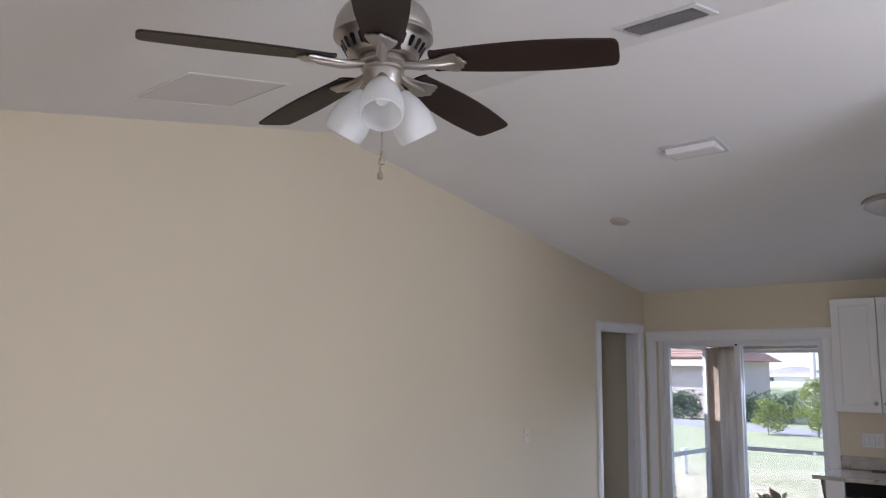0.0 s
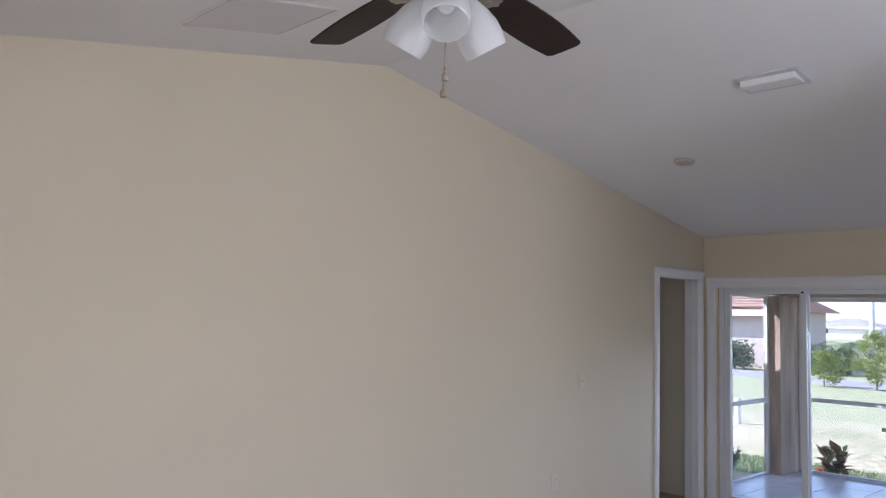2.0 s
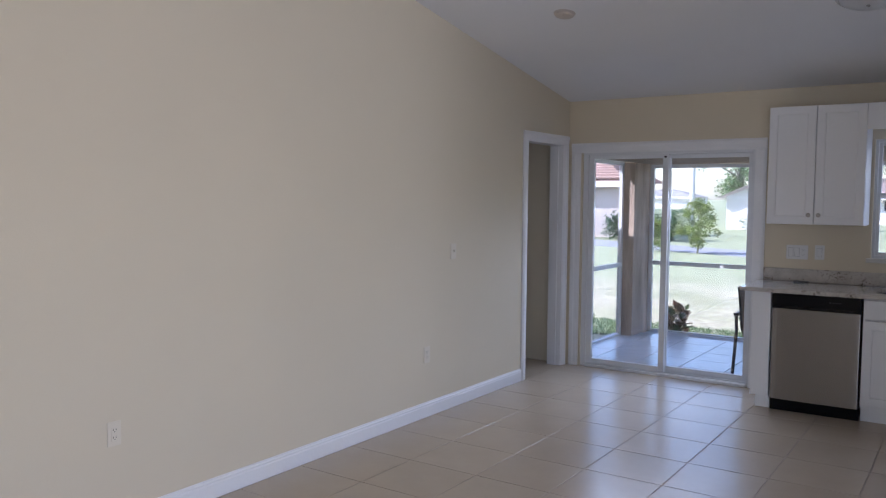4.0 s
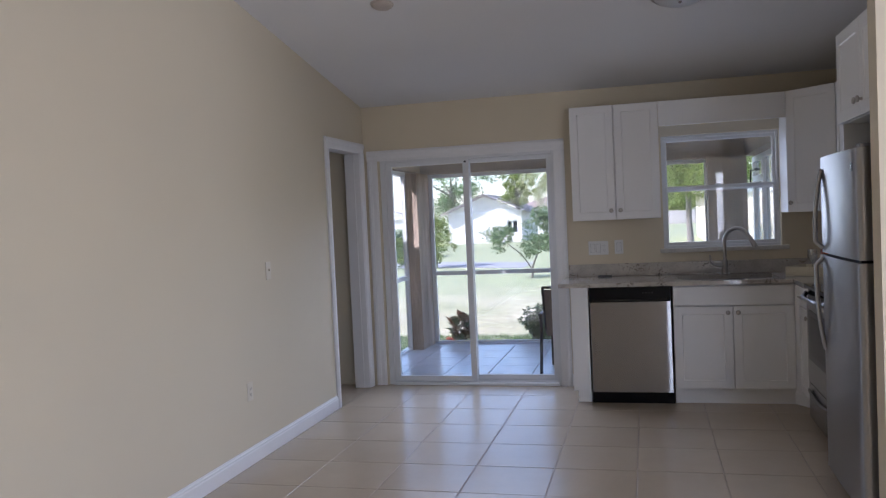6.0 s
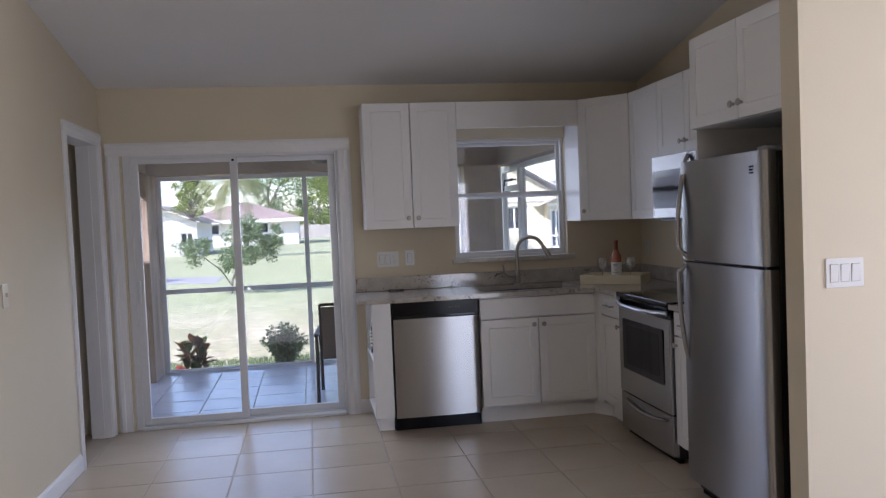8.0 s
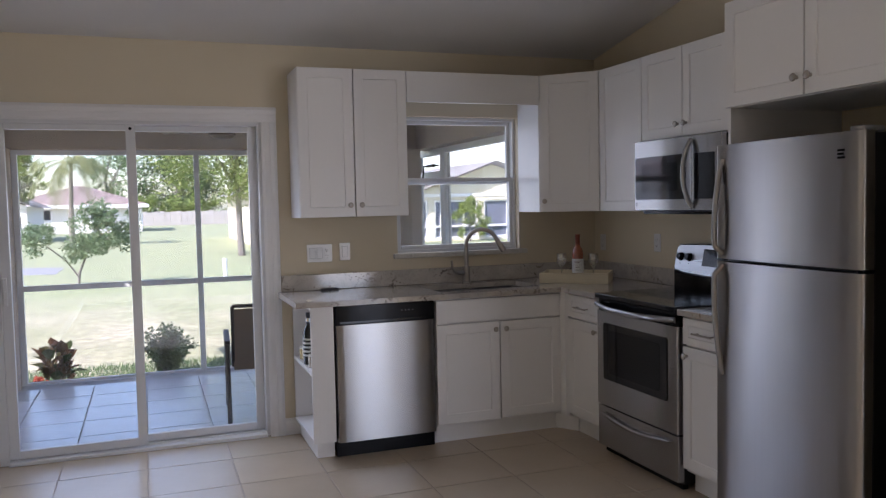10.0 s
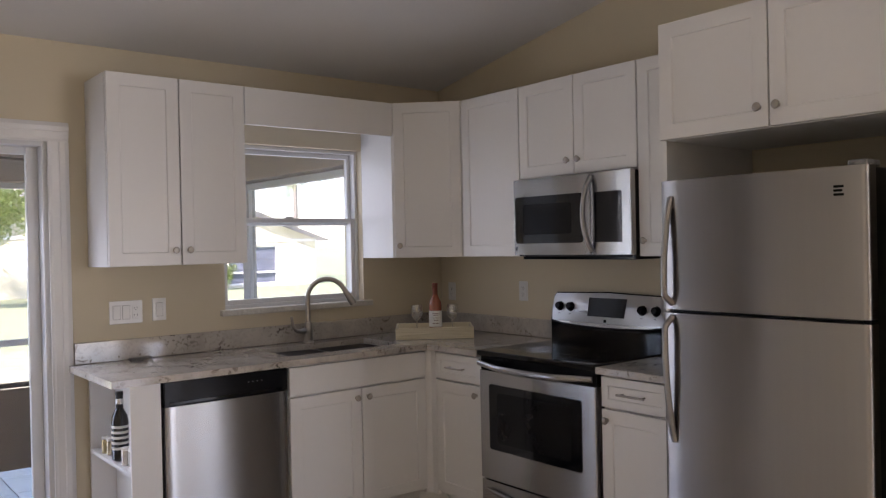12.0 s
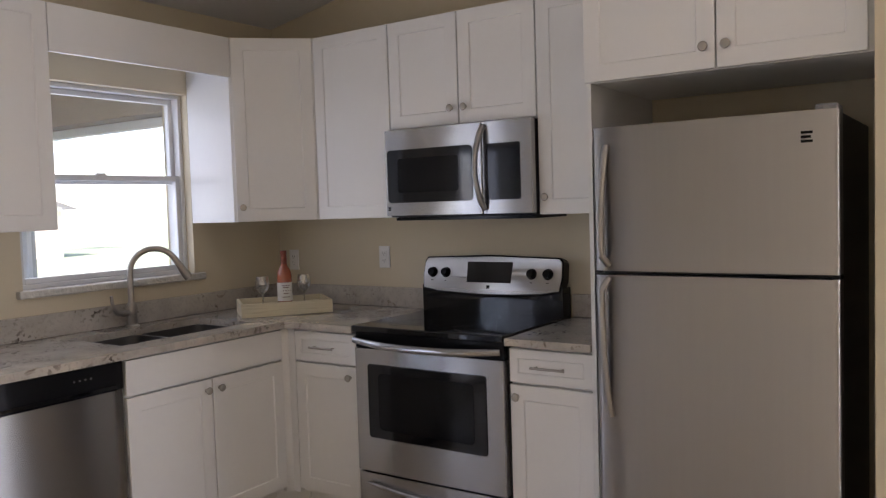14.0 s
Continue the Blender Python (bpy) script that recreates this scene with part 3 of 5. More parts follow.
part("base", lathe(bmesh.new(), [(0, 0), (0.030, 0), (0.030, 0.006), (0.024, 0.012), (0.021, 0.05), (0.023, 0.055), (0.023, 0.10), (0.019, 0.112), (0.0135, 0.118)], 24), NICKEL, fc, "", True)
arc = [(0, 0, 0.11), (0, 0, 0.25)] + [(0.108 * (1 - math.cos(a)) * 0.82, -0.108 * (1 - math.cos(a)) * 0.57, 0.25 + 0.108 * math.sin(a)) for a in [math.pi * k / 14 for k in range(1, 13)]]
part("spout", tube(bmesh.new(), arc, 0.0138, 14), NICKEL, fc, "", True)
e = Vector(arc[-1])
d = (Vector(arc[-1]) - Vector(arc[-2])).normalized()
part("spray_head", tube(bmesh.new(), [e, e + d * 0.012, e + d * 0.03, e + d * 0.09, e + d * 0.1], [0.0135, 0.016, 0.0165, 0.021, 0.019], 16), NICKEL, fc, "pull-down spray head", True)
part("lever", tube(bmesh.new(), [(-0.015, 0, 0.07), (-0.05, -0.008, 0.066), (-0.085, -0.014, 0.075), (-0.108, -0.018, 0.105), (-0.114, -0.018, 0.155)], [0.017, 0.014, 0.011, 0.009, 0.007], 12), NICKEL, fc, "side lever handle", True)
# ---- appliances ----
def curved_panel(bm, x0, x1, z0, z1, yf, t, bulge=0.008, n=10, bev=0.008):
    """A door slab whose front bows out a little and whose edges are rounded."""
    b = bmesh.new()
    pts = [(x0, yf + t)]
    edge = [bev * (1 - math.cos(radians(a))) for a in (0, 25, 50, 70)]
    rest = [bev + (x1 - x0 - 2 * bev) * k / n for k in range(n + 1)]
    for e in edge + rest + [x1 - x0 - v for v in reversed(edge)]:
        near = min(e, x1 - x0 - e)
        y = yf - bulge * (1 - (2 * e / (x1 - x0) - 1) ** 2)
        if near < bev:
            y += bev * (1 - math.sqrt(1 - (1 - near / bev) ** 2))
        pts.append((x0 + e, y))
    pts.append((x1, yf + t))
    return prism(bm, pts, z0, z1)


def bars(parent, x0, z0, yf, w, h, n, material):
    """Unreadable lettering as plain bars."""
    bm = bmesh.new()
    for k in range(n):
        box(bm, x0, x0 + w * (1 - 0.15 * (k % 2)), yf - 0.0012, yf, z0 - k * h * 1.6, z0 - k * h * 1.6 + h)
    return part("badge", bm, material, parent, "small dark maker's badge")


BOXBLACK = mat("black_appliance_enamel", (0.008, 0.008, 0.009), 0.4, vary=0.2, fine=200, bump=0.002)
fr = thing("refrigerator", 4.0, -2.258, 0, -90, "stainless top-freezer refrigerator with black sides", "refrigerator")
part("cabinet", boxed(0.006, 0.752, -0.668, 0, 0.03, 1.668, 0.006), BOXBLACK, fr, "black textured cabinet")
part("base_grille", boxed(0.02, 0.738, -0.66, -0.62, 0.005, 0.09), BLACK, fr)
for z0, z1, name in ((1.194, 1.672, "freezer_door"), (0.095, 1.180, "fridge_door")):
    d = part(name, curved_panel(bmesh.new(), 0.0, 0.758, z0, z1, -0.732, 0.056, bev=0.022), STEEL, fr, "brushed stainless door", True)
    part("gasket", boxed(0.012, 0.746, -0.676, -0.669, z0 + 0.008, z1 - 0.008), BLACK, d)
    a, b = (z0 + 0.02, z1 - 0.06) if z0 > 1 else (z1 - 0.48, z1 - 0.012)
    pts = []
    for k in range(13):
        u = k / 12
        g = 1 - u if z0 > 1 else u
        bow = math.sin(math.pi / 2 * min(g / 0.8, 1)) ** 0.75 * (1 - max(0, (g - 0.9) / 0.1) ** 2)
        pts.append((0.04 + 0.012 * (1 - bow), -0.734 - 0.034 * bow, a + (b - a) * u))
    hb = bmesh.new()
    tube(hb, pts, [0.011] * 13, 12)
    for p in hb.verts:
        p.co.x = 0.046 + (p.co.x - 0.046) * 1.15
    part("handle", hb, STEEL, d, "long bowed stainless handle", True)
bars(fr, 0.655, 1.605, -0.7365, 0.032, 0.008, 3, BLACK)
bm = bmesh.new()
box(bm, 0.69, 0.75, -0.72, -0.62, 1.669, 1.69, 0.006)
part("hinge_cover", bm, mat("grey_plastic", (0.25, 0.25, 0.25), 0.5), fr)
part("hinge", boxed(0.735, 0.757, -0.725, -0.67, 1.1805, 1.193, 0.001), BLACK, fr)

rg = thing("range", 4.01, -1.068, 0, -90, "freestanding stainless electric range with black glass top", "range")
part("body", boxed(0.002, 0.754, -0.575, -0.02, 0.03, 0.893, 0.003), BOXBLACK, rg, "black enamel body")
d = part("oven_door", curved_panel(bmesh.new(), 0.004, 0.752, 0.285, 0.822, -0.615, 0.038, 0.003, 8, 0.006), STEEL_H, rg, "brushed stainless oven door")
part("window", prism(bmesh.new(), [(x, z) for x, z in round_rect(0.078, 0.672, 0.437, 0.757, 0.012)], 0, 0.004, Matrix(((1, 0, 0, 0), (0, 0, -1, -0.6165), (0, 1, 0, 0), (0, 0, 0, 1)))), BLACKGLASS, d, "dark oven window")
part("window_inset", prism(bmesh.new(), [(x, z) for x, z in round_rect(0.135, 0.615, 0.475, 0.72, 0.02)], 0, 0.0008, Matrix(((1, 0, 0, 0), (0, 0, -1, -0.6206), (0, 1, 0, 0), (0, 0, 0, 1)))), OVENGLASS, d)
hp = []
for k in range(15):
    u = k / 14
    hp.append((0.012 + 0.732 * u, -0.62 - 0.038 * min(1, 4 * min(u, 1 - u)) - 0.012 * math.sin(math.pi * u), 0.858 - 0.012 * math.sin(math.pi * u)))
hb = tube(bmesh.new(), hp, 0.016, 12)
part("handle", hb, STEEL_H, d, "curved stainless handle", True)
part("vent_strip", boxed(0.004, 0.752, -0.605, -0.575, 0.823, 0.893, 0.003), BLACK, rg)
dr = part("drawer", curved_panel(bmesh.new(), 0.004, 0.752, 0.045, 0.275, -0.612, 0.036, 0.003, 8, 0.006), STEEL_H, rg, "stainless storage drawer")
lip = [(0.06 + 0.63 * k / 12, -0.622 - 0.004, 0.238 - 0.03 * math.sin(math.pi * k / 12)) for k in range(13)]
part("drawer_lip", tube(bmesh.new(), lip, [0.003] + [0.012] * 11 + [0.003], 10), STEEL_H, dr, "", True)
part("kick", boxed(0.02, 0.736, -0.57, -0.54, 0.0, 0.044), BLACK, rg)
part("cooktop", boxed(0.0, 0.756, -0.628, -0.085, 0.894, 0.921, 0.005), BLACKGLASS, rg, "black glass cooktop")
RINGS = mat("burner_grey", (0.07, 0.07, 0.07), 0.25, bump=0)
for x, y, r in ((0.2, -0.46, 0.095), (0.56, -0.46, 0.11), (0.2, -0.22, 0.075), (0.56, -0.22, 0.085)):
    for rr in (r, r * 0.6):
        part("burner_ring", lathe(bmesh.new(), [(rr, 0.9213), (rr + 0.003, 0.9213)], 40, Matrix.Translation((x, y, 0))), RINGS, rg, "printed grey burner ring")
part("backguard", boxed(0.0, 0.756, -0.084, 0.0, 0.894, 1.05, 0.006), BLACKGLASS, rg, "black backguard")
tilt = Matrix.Translation((0, -0.088, 1.035)) @ pose(0, 0, 0, -14, 0, 0)
face = Matrix(((1, 0, 0, 0), (0, 0, -1, 0), (0, 1, 0, 0), (0, 0, 0, 1)))
pts = [(0.018, 0.0), (0.10, -0.014), (0.26, -0.022), (0.378, -0.024), (0.496, -0.022), (0.656, -0.014), (0.738, 0.0), (0.748, 0.06), (0.744, 0.128), (0.73, 0.145), (0.378, 0.155), (0.026, 0.145), (0.012, 0.128), (0.008, 0.06)]
part("panel_rim", prism(bmesh.new(), [(0.378 + (x - 0.378) * 1.018, 0.065 + (z - 0.065) * 1.09) for x, z in pts], -0.06, 0, tilt @ face, 0.003), BLACK, rg)
pn = part("control_panel", prism(bmesh.new(), pts, 0.0005, 0.005, tilt @ face, 0.0015), STEEL_H, rg, "stainless control panel")
part("display", prism(bmesh.new(), [(0.26, 0.03), (0.496, 0.03), (0.5, 0.128), (0.256, 0.128)], 0.0055, 0.007, tilt @ face), BLACKGLASS, pn, "dark display")
for x in (0.062, 0.138, 0.60, 0.682):
    part("knob", lathe(bmesh.new(), [(0, 0.03), (0.016, 0.03), (0.02, 0.024), (0.024, 0.008), (0.026, 0.0055)], 20, tilt @ face @ Matrix.Translation((x, 0.075, 0))), BLACK, pn, "black control knob", True)
    part("mark", prism(bmesh.new(), [(x - 0.006, 0.034), (x + 0.006, 0.034), (x + 0.006, 0.037), (x - 0.006, 0.037)], 0.0052, 0.006, tilt @ face), BLACK, pn)
part("badge", prism(bmesh.new(), [(0.37, 0.002), (0.387, 0.002), (0.387, 0.018), (0.37, 0.018)], 0.0052, 0.0064, tilt @ face), BLACK, pn, "small dark maker's badge")

mw = thing("microwave", KX - 0.002, -1.077, 1.378, -90, "stainless over-the-range microwave with black window", "microwave")
part("body", boxed(0.004, 0.752, -0.345, 0, 0.004, 0.398, 0.003), BOXBLACK, mw, "black casing")
part("underside", boxed(0.02, 0.74, -0.33, -0.03, -0.012, 0.003), BLACK, mw)
d = part("door", curved_panel(bmesh.new(), 0.0, 0.515, 0.012, 0.398, -0.376, 0.03, 0.002, 8, 0.004), STEEL_H, mw, "stainless door")
part("window", prism(bmesh.new(), round_rect(0.016, 0.468, 0.07, 0.308, 0.018), 0, 0.003, Matrix.Translation((0, -0.378, 0)) @ face), BLACKGLASS, d, "black glass window")
part("window_inset", prism(bmesh.new(), round_rect(0.075, 0.40, 0.115, 0.268, 0.012), 0, 0.0006, Matrix.Translation((0, -0.3812, 0)) @ face), OVENGLASS, d)
pts = [(0.508 + 0.02 * (1 - math.sin(math.pi * k / 12)), -0.38 - 0.042 * math.sin(math.pi * k / 12) ** 0.6, 0.03 + 0.35 * k / 12) for k in range(13)]
part("handle", tube(bmesh.new(), pts, 0.013, 12), STEEL, d, "bowed stainless handle", True)
p = part("control_panel", curved_panel(bmesh.new(), 0.518, 0.755, 0.012, 0.398, -0.376, 0.03, 0.001, 6, 0.004), STEEL_H, mw, "stainless control panel")
part("keypad", prism(bmesh.new(), round_rect(0.545, 0.70, 0.07, 0.305, 0.006), 0, 0.003, Matrix.Translation((0, -0.3768, 0)) @ face), BLACKGLASS, p, "black glass keypad")
bars(mw, 0.012, 0.045, -0.3765, 0.014, 0.006, 2, BLACK)

dw = thing("dishwasher", 1.955, 0, 0, 0, "stainless dishwasher with black control strip", "dishwasher")
part("tub", boxed(0.008, 0.6, -0.59, -0.03, 0.02, 0.868), BLACK, dw)
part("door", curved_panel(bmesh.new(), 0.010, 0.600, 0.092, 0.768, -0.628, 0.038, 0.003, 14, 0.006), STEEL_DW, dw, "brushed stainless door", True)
c = part("control_strip", curved_panel(bmesh.new(), 0.006, 0.603, 0.771, 0.876, -0.630, 0.04, 0.004, 8, 0.006), BLACK, dw, "glossy black control strip")
part("handle_recess", boxed(0.03, 0.57, -0.6365, -0.633, 0.777, 0.79, 0.001), BLACKGLASS, c)
bm = bmesh.new()
for k in range(4):
    cyl(bm, (0.40 + 0.022 * k, -0.6345, 0.835), 0.004, 0.003, "y", 8)
part("buttons", bm, mat("grey_print", (0.07, 0.07, 0.07), 0.5, bump=0), c)
part("toe_panel", boxed(0.006, 0.603, -0.585, -0.565, 0.0, 0.09), BLACK, dw)
# ---- ceiling fan ----
FAN = (2.40, -5.845, 2.462)
fan = thing("ceiling_fan", *FAN, 0, "five-blade ceiling fan, brushed nickel with dark walnut blades", "ceiling fan")
top = ceiling_z(FAN[1]) - FAN[2]
part("canopy", lathe(bmesh.new(), [(0.02, top - 0.10), (0.045, top - 0.095), (0.07, top - 0.06), (0.075, top - 0.02), (0.075, top + 0.012)], 32), NICKEL, fan, "", True)
part("downrod", lathe(bmesh.new(), [(0.014, 0.10), (0.014, top - 0.09)], 16), NICKEL, fan, "", True)
part("motor_housing", lathe(bmesh.new(), [(0.014, 0.178), (0.05, 0.175), (0.085, 0.163), (0.112, 0.14), (0.127, 0.112), (0.132, 0.085), (0.130, 0.078), (0.133, 0.074), (0.133, 0.066), (0.128, 0.062), (0.118, 0.058), (0.113, 0.05), (0.096, 0.022), (0.088, 0.012), (0.03, 0.012)], 48), NICKEL, fan, "brushed nickel motor housing", True)
for k in range(24):
    a = 360 * k / 24
    b = bmesh.new()
    prism(b, [(-0.0045, -0.016), (0.0045, -0.016), (0.0075, 0.011), (0.0, 0.0155), (-0.0075, 0.011)], -0.004, 0.0016)
    bmesh.ops.transform(b, matrix=pose(0, 0, 0, 0, 0, a) @ Matrix.Translation((0.1055, 0, 0.0365)) @ pose(0, 0, 0, 0, 31, 0) @ pose(0, 0, 0, 90, 0, 90), verts=b.verts)
    part("vent_slot", b, BLACK, fan, "dark cooling slot")
part("flywheel", lathe(bmesh.new(), [(0.03, 0.011), (0.062, 0.011), (0.066, 0.004), (0.066, -0.006), (0.055, -0.012), (0.03, -0.012)], 32), NICKEL, fan, "", True)
part("switch_housing", lathe(bmesh.new(), [(0.052, -0.012), (0.056, -0.016), (0.056, -0.022), (0.05, -0.026), (0.05, -0.056), (0.044, -0.068), (0.025, -0.076), (0, -0.078)], 32), NICKEL, fan, "", True)
TH = 27.7
for k in range(5):
    a = TH + 72 * k
    R = pose(0, 0, 0, 0, 0, a)
    b = bmesh.new()
    n = 12
    up, lo = [], []
    for i in range(n + 1):
        u = i / n
        r = 0.15 + 0.437 * u
        w = 0.046 + 0.021 * math.sin(u * 0.8 * math.pi)
        up.append((r, w)), lo.append((r, -w))
    end = [(0.587 + 0.026 * math.cos(t) ** 0.6, 0.058 * abs(math.sin(t)) ** 0.6 * (1 if t > 0 else -1)) for t in [radians(80 - 16 * q) for q in range(11)] if abs(t) > 0.01]
    start = [(0.15 - 0.02 * math.cos(t) ** 0.5, -0.05 * abs(math.sin(t)) ** 0.6 * (1 if t > 0 else -1)) for t in [radians(75 - 25 * q) for q in range(7)] if abs(t) > 0.01]
    prism(b, up + end + lo[::-1] + start, -0.003, 0.003, None, 0.0012)
    bmesh.ops.transform(b, matrix=R @ pose(0, 0, 0, 0, 2.2, 0) @ pose(0, 0, 0, -11, 0, 0), verts=b.verts)
    bl = part("blade", b, WALNUT, fan, "dark walnut blade")
    b = bmesh.new()
    half = [(0.05, 0.016), (0.085, 0.012), (0.115, 0.014), (0.145, 0.022), (0.172, 0.034), (0.195, 0.041), (0.205, 0.039), (0.208, 0.027), (0.217, 0.023), (0.219, 0.010), (0.228, 0.004)]
    prism(b, half + [(x, -y) for x, y in half[::-1]], -0.012, -0.0045, None, 0.002)
    tube(b, [(0.055, 0, -0.006), (0.11, 0, -0.014), (0.17, 0, -0.013), (0.20, 0, -0.009)], [0.012, 0.012, 0.009, 0.003], 10)
    bmesh.ops.transform(b, matrix=R @ pose(0, 0, 0, 0, 2.2, 0) @ pose(0, 0, 0, -11, 0, 0), verts=b.verts)
    part("blade_bracket", b, NICKEL, bl, "brushed nickel leaf-shaped bracket", True)
for k in range(3):
    a = -43 + 120 * k
    M = pose(0, 0, -0.044, 0, 0, a) @ pose(0.03, 0, 0, 0, 147, 0) @ Matrix.Diagonal((1.02, 1.02, 0.97, 1))
    part("lamp_arm", tube(bmesh.new(), [(0, 0, -0.01), (0, 0, 0.03), (0, 0, 0.045)], [0.014, 0.02, 0.024], 14, M), NICKEL, fan, "", True)
    prof = [(0.022, 0.036), (0.03, 0.045), (0.044, 0.075), (0.054, 0.11), (0.0555, 0.14), (0.0515, 0.168), (0.049, 0.17), (0.0525, 0.142), (0.051, 0.11), (0.041, 0.077), (0.027, 0.049), (0.0, 0.042)]
    sd = part("lamp_shade", lathe(bmesh.new(), prof, 32, M), FROST, fan, "frosted white glass shade", True)
    part("bulb", lathe(bmesh.new(), [(0.012, 0.045), (0.013, 0.06), (0.02, 0.082), (0.022, 0.098), (0.015, 0.112), (0, 0.118)], 18, M), mat("white_bulb", (0.7, 0.7, 0.7), 0.4, bump=0), sd, "white bulb", True)
for x, y, z1, z0 in ((-0.008, 0.012, -0.074, -0.235), (-0.016, 0.016, -0.074, -0.272)):
    part("pull_chain", tube(bmesh.new(), [(x, y, z1), (x, y, z0)], 0.0012, 6), NICKEL, fan)
    part("pull_fob", lathe(bmesh.new(), [(0.002, 0.0), (0.0045, -0.006), (0.0045, -0.011), (0.0025, -0.014), (0.0085, -0.022), (0.0085, -0.036), (0.002, -0.038)], 14, Matrix.Translation((x, y, z0))), mat("pale_brass", (0.36, 0.31, 0.24), 0.5, 0.5), fan, "small brass pull fob", True)

# ---- ceiling fixtures ----
def on_ceiling(x, y):
    slope = math.degrees(math.atan(PITCH)) * (1 if y < RIDGE_Y else -1)
    return Matrix.Translation((x, y, ceiling_z(y))) @ pose(0, 0, 0, slope, 0, 0)


def ceiling_thing(name, x, y, label, category):
    ob = thing(name, 0, 0, 0, 0, label, category)
    ob.matrix_basis = on_ceiling(x, y)
    return ob


h = ceiling_thing("attic_hatch", 0.66, -5.31, "white painted attic hatch panel set in the ceiling", "hatch")
part("panel", boxed(-0.235, 0.235, -0.245, 0.245, -0.002, 0.004), mat("hatch_board", (0.64, 0.62, 0.61), 0.85, vary=0.03, bump=0.001), h)
bm = bmesh.new()
for a in ((-0.255, 0.255, -0.265, -0.25), (-0.255, 0.255, 0.25, 0.265), (-0.255, -0.24, -0.25, 0.25), (0.24, 0.255, -0.25, 0.25)):
    box(bm, a[0], a[1], a[2], a[3], -0.003, 0.003)
part("frame", bm, CEIL, h, "thin flat frame")
part("gap", boxed(-0.24, 0.24, -0.25, 0.25, -0.001, 0.002), BLACK, h)

v = ceiling_thing("ceiling_vent", 2.43, -4.27, "white ceiling air vent with dark angled slats", "vent")
part("backing", boxed(-0.155, 0.155, -0.085, 0.085, -0.002, 0.002), BLACK, v)
bm = bmesh.new()
for a in ((-0.185, 0.185, -0.115, -0.085), (-0.185, 0.185, 0.085, 0.115), (-0.185, -0.155, -0.085, 0.085), (0.155, 0.185, -0.085, 0.085)):
    box(bm, a[0], a[1], a[2], a[3], -0.010, 0.003, 0.003)
VENT = mat("vent_paint", (0.56, 0.55, 0.55), 0.6, vary=0.05)
part("frame", bm, VENT, v)
GREY = mat("grey_vent_metal", (0.40, 0.39, 0.39), 0.5, vary=0.1)
for k in range(7):
    part("slat", boxed(-0.155, 0.155, -0.013, 0.013, -0.001, 0.001, 0, Matrix.Translation((0, -0.072 + 0.024 * k, -0.008)) @ pose(0, 0, 0, 40, 0, 0)), GREY, v)

v = ceiling_thing("ceiling_vent", 1.905, -2.885, "white ceiling vent with a clear plastic deflector", "vent")
bm = bmesh.new()
for a in ((-0.175, 0.175, -0.105, -0.06), (-0.175, 0.175, 0.06, 0.105), (-0.175, -0.13, -0.06, 0.06), (0.13, 0.175, -0.06, 0.06)):
    box(bm, a[0], a[1], a[2], a[3], -0.008, 0.003, 0.003)
part("frame", bm, VENT, v)
part("deflector", prism(bmesh.new(), [(-0.07, 0.0), (-0.06, -0.032), (-0.05, -0.038), (0.075, -0.016), (0.08, 0.0)], -0.15, 0.15, Matrix(((0, 0, 1, 0), (1, 0, 0, 0), (0, 1, 0, 0), (0, 0, 0, 1))), 0.004), CEIL, v, "white plastic deflector")

s = ceiling_thing("smoke_detector", 0.86, -1.93, "round white smoke detector on the ceiling", "smoke detector")
TAN = mat("aged_plastic", (0.50, 0.44, 0.38), 0.5, vary=0.05)
part("base", lathe(bmesh.new(), [(0, -0.004), (0.072, -0.004), (0.074, 0.002)], 28), TAN, s, "", True)
part("cover", lathe(bmesh.new(), [(0.066, -0.004), (0.066, -0.012), (0.06, -0.018), (0.04, -0.022), (0, -0.023)], 28), TAN, s, "", True)

l = ceiling_thing("ceiling_lamp", 2.64, -1.655, "round flush ceiling lamp, frosted bowl in a nickel ring", "ceiling lamp")
part("ring", lathe(bmesh.new(), [(0.0, 0.004), (0.17, 0.004), (0.177, -0.006), (0.175, -0.02), (0.164, -0.029), (0.154, -0.03), (0.15, -0.026)], 44), NICKEL, l, "brushed nickel ring", True)
part("bowl", lathe(bmesh.new(), [(0.156, -0.026), (0.148, -0.037), (0.125, -0.051), (0.085, -0.062), (0.04, -0.067), (0, -0.068)], 44), FROST, l, "frosted glass bowl", True)
part("finial", lathe(bmesh.new(), [(0.011, -0.066), (0.011, -0.072), (0.006, -0.077), (0, -0.078)], 16), NICKEL, l, "", True)


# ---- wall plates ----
SHADOWGAP = mat("seam_shade_grey", (0.34, 0.33, 0.32), 0.6, bump=0)


